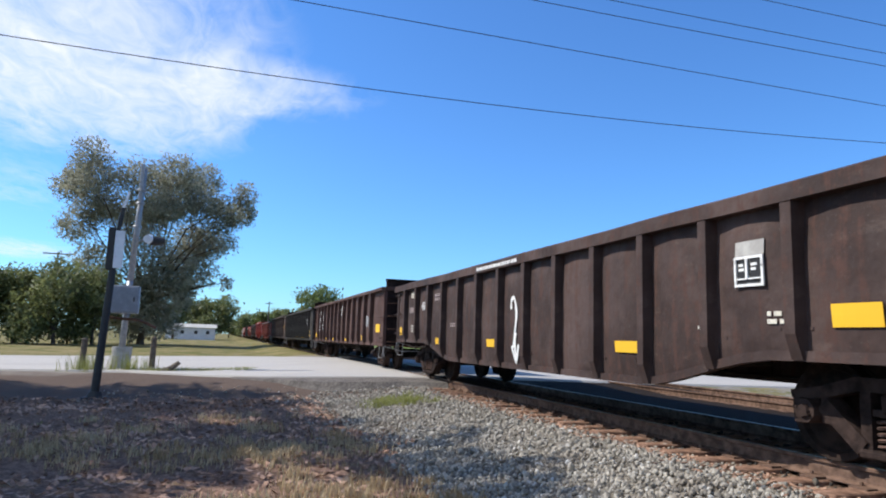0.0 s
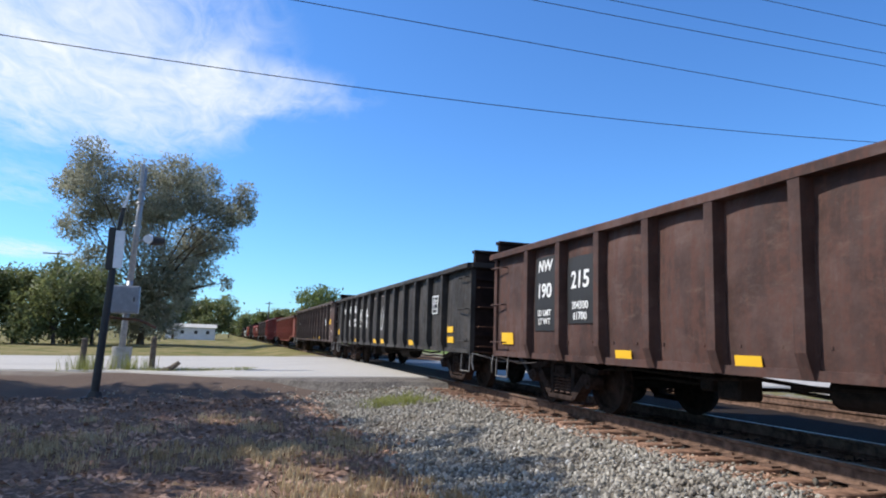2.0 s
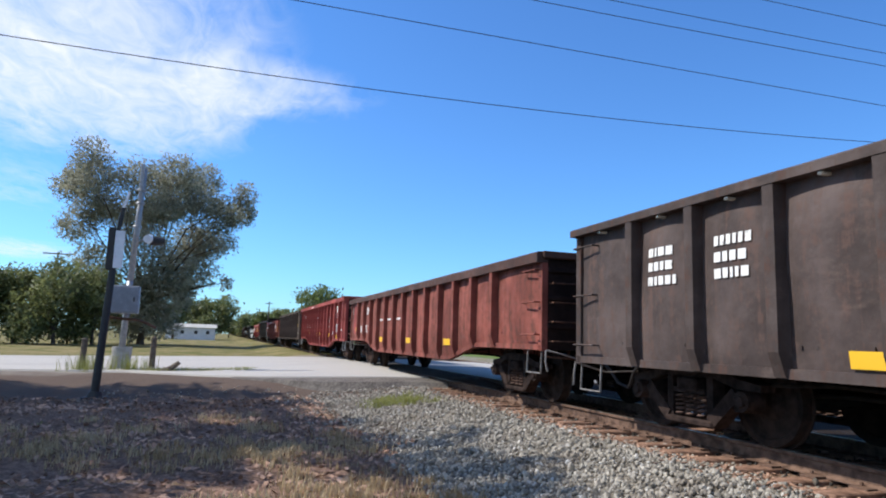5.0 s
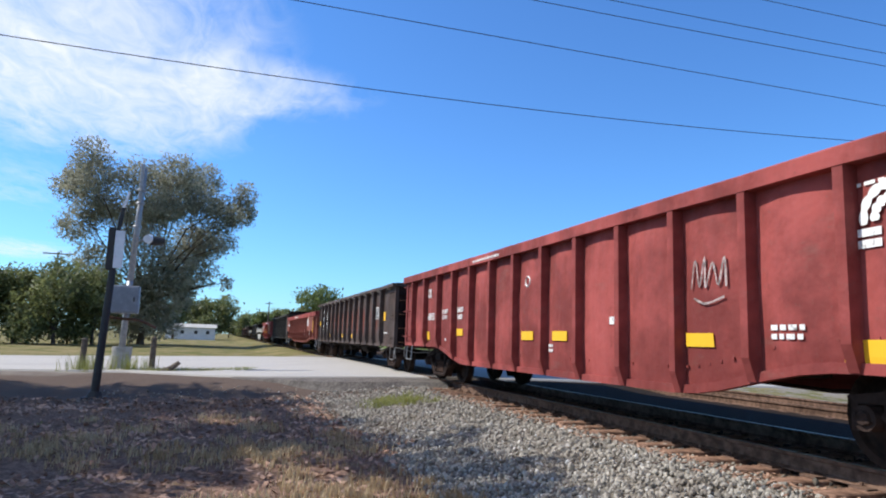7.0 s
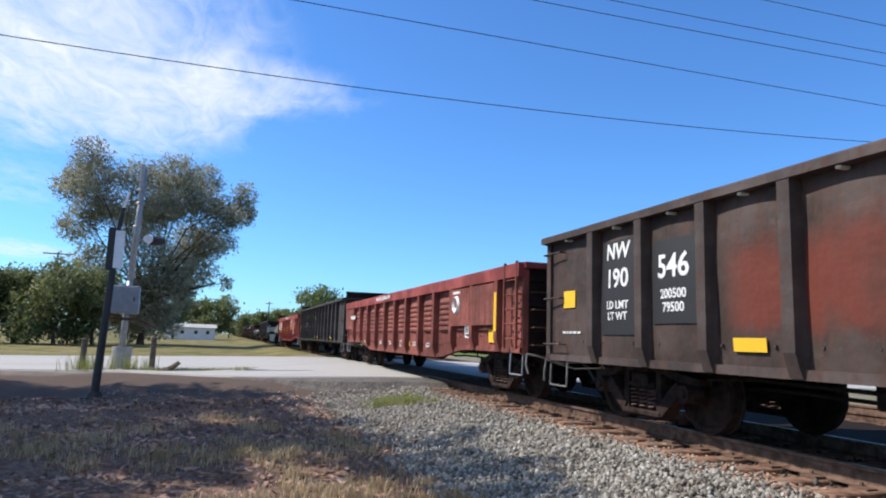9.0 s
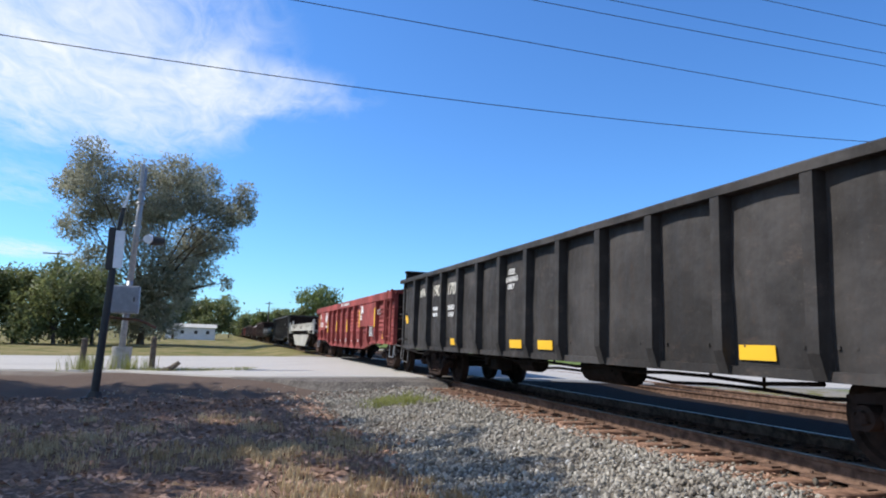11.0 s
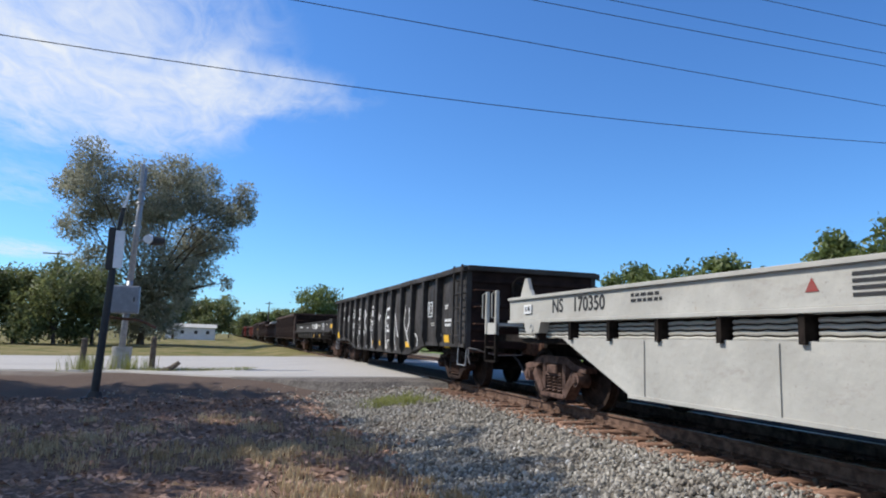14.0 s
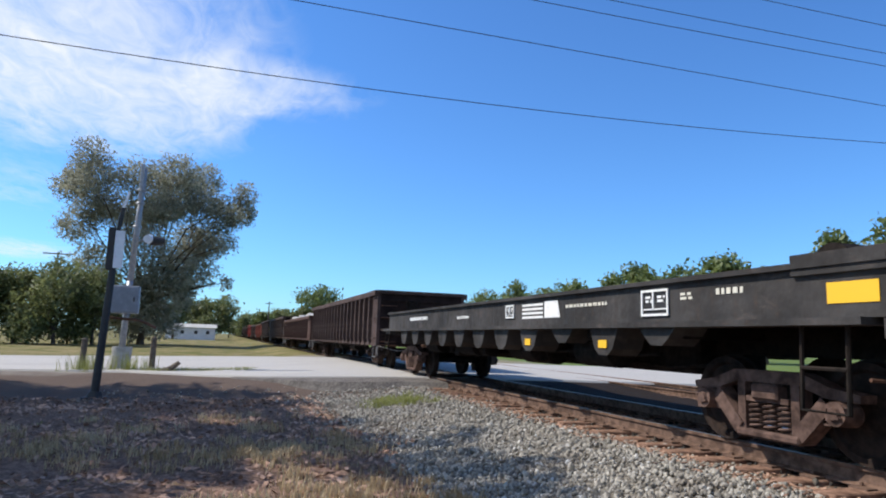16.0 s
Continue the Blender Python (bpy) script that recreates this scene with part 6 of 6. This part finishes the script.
def build_grass():
    rng = np.random.default_rng(4)
    spots = []
    for _ in range(1500):
        x, y = rng.uniform(-6.0, 2.4), rng.uniform(4.3, 11.5)
        d = noise.noise((x * 0.8, y * 0.5, 12)) + 0.45 * (1 - smooth(5.5, 8.0, y)) * smooth(-1.8, 0.2, x) - 0.14
        if x < 2.3 - 0.1 * max(0, y - 6) and d > rng.uniform(-0.15, 0.35):
            spots.append((x, y))
    for _ in range(500):
        x, y = rng.uniform(-6.5, 1.6), rng.uniform(6.0, 13.0)
        if noise.noise((x * 1.1, y * 0.6, 31)) > rng.uniform(0.0, 0.4):
            spots.append((x, y))
    blades("dry_grass", spots, M["straw"], "dry straw-coloured grass tufts on the verge", rng, 0.13, 26, 0.10)
    spots = [(rng.uniform(-6, 1.2), rng.uniform(5.5, 14)) for _ in range(20)]
    blades("short_grass", spots, M["weed"], "short green grass among the dirt", rng, 0.05, 12, 0.12)
    spots = [(rng.normal(3.55, 0.28), rng.normal(13.6, 0.45)) for _ in range(45)]
    blades("weed_patch", spots, M["weed"], "yellow-green weeds at the road's edge", rng, 0.16, 36, 0.10)
    spots = [(rng.normal(-4.0, 0.25), rng.normal(23.3, 0.2)) for _ in range(15)] + [(rng.normal(-2.9, 0.4), rng.normal(23.2, 0.15)) for _ in range(12)]
    blades("tall_weeds", spots, M["weed"], "tall green weeds round the signal's foot", rng, 0.55, 16, 0.14)
    spots = [(rng.uniform(-2.2, 1.0), rng.normal(22.9, 0.2)) for _ in range(60)]
    blades("low_weeds", spots, M["weed"], "low weeds along the road's edge", rng, 0.16, 30, 0.14)
    # fallen leaves and chips
    V, F = [], []
    for _ in range(13000):
        x, y = rng.uniform(-7, 2.2), rng.uniform(5, 16.5)
        if noise.noise((x * 0.5, y * 0.5, 5)) < rng.uniform(-0.6, 0.3):
            continue
        z = ground_height(x, y) + 0.012
        s = rng.uniform(0.015, 0.062)
        q = Euler((rng.normal() * 0.35, rng.normal() * 0.35, rng.uniform(0, 6.28))).to_matrix()
        k = len(V)
        V += [tuple(q @ Vector(v) * s + Vector((x, y, z + s * 0.3))) for v in ((-1, 0, 0.1), (0, -0.6, 0), (1, 0, 0.2), (0, 0.6, 0))]
        F.append((k, k + 1, k + 2, k + 3))
    tagged(from_lists("leaf_litter", V, F, M["litter"]), "fallen brown leaves scattered over the dirt", "leaf litter", "", "stuff")


# ---- the crossing's fixtures ----
def build_signals():
    gx, gy = -2.61, 16.6
    g = ground_height(gx, gy)
    s = tagged(new("crossing_gate_post"), "black crossing gate post with a white panel, on a flared foot", "crossing signal")
    s.location = (gx, gy, g)
    bm = BM()
    tube(bm, (0, 0, -0.1), (0.01, 0, 0.16), 0.22, 0.13, 14)
    box(bm, -0.25, 0.28, -0.22, 0.22, -0.1, 0.04, 0.02)
    part("foot", bm, M["pitch"], s)
    bm = BM()
    tube(bm, (0, 0, 0.1), (0.12, 0, 2.95), 0.092, 0.075, 14)
    part("post", bm, M["pitch"], s)
    bm = BM()
    box(bm, -0.03, 0.12, -0.08, 0.12, 2.85, 3.82, 0.02)
    part("signal_case", bm, M["pitch"], s)
    bm = BM()
    prism(bm, [(-0.1, 2.9), (-0.07, 2.9), (-0.07, 3.75), (-0.1, 3.75)], 0.125, 0.32)
    part("white_panel", bm, M["signwhite"], s, "pale enamelled panel")
    bm = BM()
    tube(bm, (0.16, 0, 3.7), (0.22, 0, 4.3), 0.05, 0.045, 8)
    part("gate_bracket", bm, M["pitch"], s)
    bm = BM()
    tube(bm, (0.215, 0, 4.28), (0.32, 0, 4.68), 0.035, 0.025, 8)
    part("arm_tip", bm, M["signwhite"], s, "white tip of the gate arm")

    mx, my = -3.12, 24.2
    g = ground_height(mx, my)
    s = tagged(new("signal_mast"), "grey steel signal mast with a relay box, in a concrete tub", "signal mast")
    s.location = (mx, my, g)
    bm = BM()
    lathe(bm, [(-0.1, 0.27), (0.7, 0.31), (0.74, 0.31), (0.74, 0.24), (0.66, 0.22)], 14)
    bm.transform(Matrix.Rotation(-math.pi / 2, 4, "Y"))
    part("concrete_tub", bm, M["concrete"], s)
    bm = BM()
    tube(bm, (-0.02, 0, 0.5), (0.05, 0, 2.9), 0.10, 0.10, 14)
    tube(bm, (0.05, 0, 2.9), (0.19, 0, 6.75), 0.10, 0.085, 14)
    for z in (4.7, 5.5, 5.95):
        tube(bm, (0.11 + (z - 4.7) * 0.035, 0, z), (0.11 + (z - 4.7) * 0.035, 0, z + 0.06), 0.14, 0.14, 14)
    part("mast", bm, M["grey"], s, "", True)
    bm = BM()
    box(bm, 0.06, 0.2, -0.1, 0.06, 5.6, 6.9, 0.02)
    part("mast_head", bm, M["grey"], s)
    bm = BM()
    box(bm, -0.46, 0.42, -0.52, -0.12, 1.82, 2.72, 0.03)
    rb = part("relay_box", bm, M["box"], s, "blue-grey painted steel cabinet")
    bm = BM()
    box(bm, -0.40, 0.36, -0.54, -0.52, 1.88, 2.66, 0.01)
    part("door", bm, M["box"], rb)
    bm = BM()
    box(bm, 0.26, 0.30, -0.57, -0.54, 2.2, 2.36)
    part("handle", bm, M["pitch"], rb)
    bm = BM()
    path_tube(bm, [(-0.52, -0.2, 1.68), (0.45, -0.2, 1.62), (0.7, -0.2, 1.52), (0.98, -0.2, 1.38)], 0.045, 8)
    part("bracket_arm", bm, M["rust"], s)
    bm = BM()
    tube(bm, (0.12, 0, 4.25), (0.5, -0.1, 4.3), 0.025, 0.025, 6)
    part("lamp_arm", bm, M["grey"], s)
    bm = BM()
    tube(bm, (0.48, -0.25, 4.32), (0.52, 0.1, 4.36), 0.13, 0.16, 14)
    lamp = part("signal_lamp", bm, M["signwhite"], s)
    bm = BM()
    tube(bm, (0.55, 0.05, 4.3), (1.0, 0.1, 4.3), 0.17, 0.12, 14)
    part("hood", bm, M["pitch"], lamp)
    for x, y, h, r in ((-2.21, 24.4, 1.05, 0.1), (-4.22, 24.0, 0.98, 0.1), (-3.75, 24.1, 0.75, 0.08)):
        bm = BM()
        tube(bm, (0, 0, -0.2), (0.02, 0, h), r, r * 0.9, 10)
        tube(bm, (0.02, 0, h), (0.02, 0, h + 0.04), r * 0.9, r * 0.5, 10)
        o = tagged(part("guard_post", bm, M["wood"]), "short weathered guard post beside the signal mast", "post", "guard posts")
        o.location = (x, y, ground_height(x, y))
    bm = BM()
    path = [(-1.75, 22.6, -0.3), (-1.45, 22.6, -0.12), (-1.25, 22.6, 0.05)]
    for a, b, r in zip(path, path[1:], (0.12, 0.09)):
        tube(bm, a, b, r, r * 0.7, 7)
    tagged(part("driftwood_log", bm, M["wood"]), "short weathered log leaning in the weeds", "log")


def utility_pole(base, h, arms, label):
    p = tagged(new("utility_pole"), label, "utility pole", "utility poles")
    p.location = base
    bm = BM()
    tube(bm, (0, 0, -0.5), (0, 0, h), 0.17, 0.11, 10)
    part("pole", bm, M["wood"], p)
    for z, w, ax in arms:
        bm = BM()
        if ax == "x":
            box(bm, -w / 2, w / 2, -0.06, 0.06, z - 0.07, z + 0.07)
        else:
            box(bm, -0.06, 0.06, -w / 2, w / 2, z - 0.07, z + 0.07)
        part("crossarm", bm, M["wood"], p)
    return p


def build_wires():
    spans = [(8.76, 0.00135), (11.30, 0.00008), (12.86, 0.0004), (13.44, 0.0004), (14.78, 0.0003)]
    x0, x1 = -44.0, 46.0
    for x in (x0, x1):
        utility_pole((x, 20.12, ground_height(x, 20.12)), 16.4, [(z + c * x * x - ground_height(x, 20.12), 1.2, "y") for z, c in spans[2:]], "tall wooden utility pole that carries the wires")
    for z, c in spans:
        bm = BM()
        pts = [(x0 + (x1 - x0) * i / 40, 20.0, z + c * (x0 + (x1 - x0) * i / 40 + 1) ** 2) for i in range(41)]
        path_tube(bm, pts, 0.015, 5)
        tagged(part("overhead_wire", bm, M["wire"]), "thin black overhead wire strung between poles", "wire", "overhead wires")
    utility_pole((-19.6, 90, -0.4), 10.4, [(10.25, 3.2, "x")], "distant wooden utility pole with one crossarm")
    utility_pole((9.1, 152, -0.4), 8.6, [(8.2, 1.6, "x")], "distant wooden utility pole with one crossarm")
    utility_pole((45, 72.4, -0.4), 9.9, [], "bare pole among the trees beyond the tracks")


def build_far_buildings():
    h = tagged(new("low_building"), "long low white building beyond the verge", "building")
    h.location = (-5.2, 138, -0.4)
    bm = BM()
    box(bm, -3.6, 3.6, -3, 3, 0, 2.3)
    part("wall", bm, speckled("pale_siding", (0.52, 0.53, 0.55), (0.66, 0.67, 0.69), 2, 0.8, 0.05), h)
    bm = BM()
    prism(bm, [(-3.4, 2.3), (3.4, 2.3), (0, 3.0)], -3.9, 3.9)
    part("roof", bm, M["concrete"], h)
    bm = BM()
    for x in (-2.2, 0.2, 2.3):
        box(bm, x - 0.3, x + 0.3, -3.04, -3.0, 1.1, 1.7)
    part("window_band", bm, M["pitch"], h)
    h = tagged(new("small_shed"), "small white gabled shed beside the long building", "building")
    h.location = (-9.2, 141, -0.4)
    bm = BM()
    prism(bm, [(-1.5, 0), (1.5, 0), (1.5, 2.0), (0, 3.0), (-1.5, 2.0)], -1.2, 1.2)
    bm.transform(Matrix.Rotation(math.pi / 2, 4, "Z"))
    part("wall", bm, M["signwhite"], h)
    bm = BM()
    box(bm, -0.4, 0.4, -1.26, -1.2, 0, 1.8)
    part("door", bm, M["wood"], h)


# ---- build ----
M["rust_white"] = stencil("faded_white_spray", (0.42, 0.33, 0.31), 0.5)
build_ground()
build_road()
build_track(TRACK_X, "track_main", "main line track with bright rails on wooden ties", True)
build_track(TRACK_X + 5.4, "track_siding", "rusty siding track beyond the main line", False, -0.06)
build_trees()
build_signals()
build_wires()
build_far_buildings()
TRAIN = build_cars()
build_ballast()
build_grass()


def motions():
    """The train rolls towards the camera, slowly gaining speed."""
    run = lambda t: 12.597 * t + 0.024 * t * t
    for car, y in TRAIN:
        walk(car, [(i * 0.5, pose(TRACK_X, y - run(i * 0.5), 0)) for i in range(33)])
    for ws, y in WHEELSETS:
        walk(ws, [(i / 30, pose(0, y, WHEEL_R, math.degrees(run(i / 30) / WHEEL_R))) for i in range(481)])


motions()
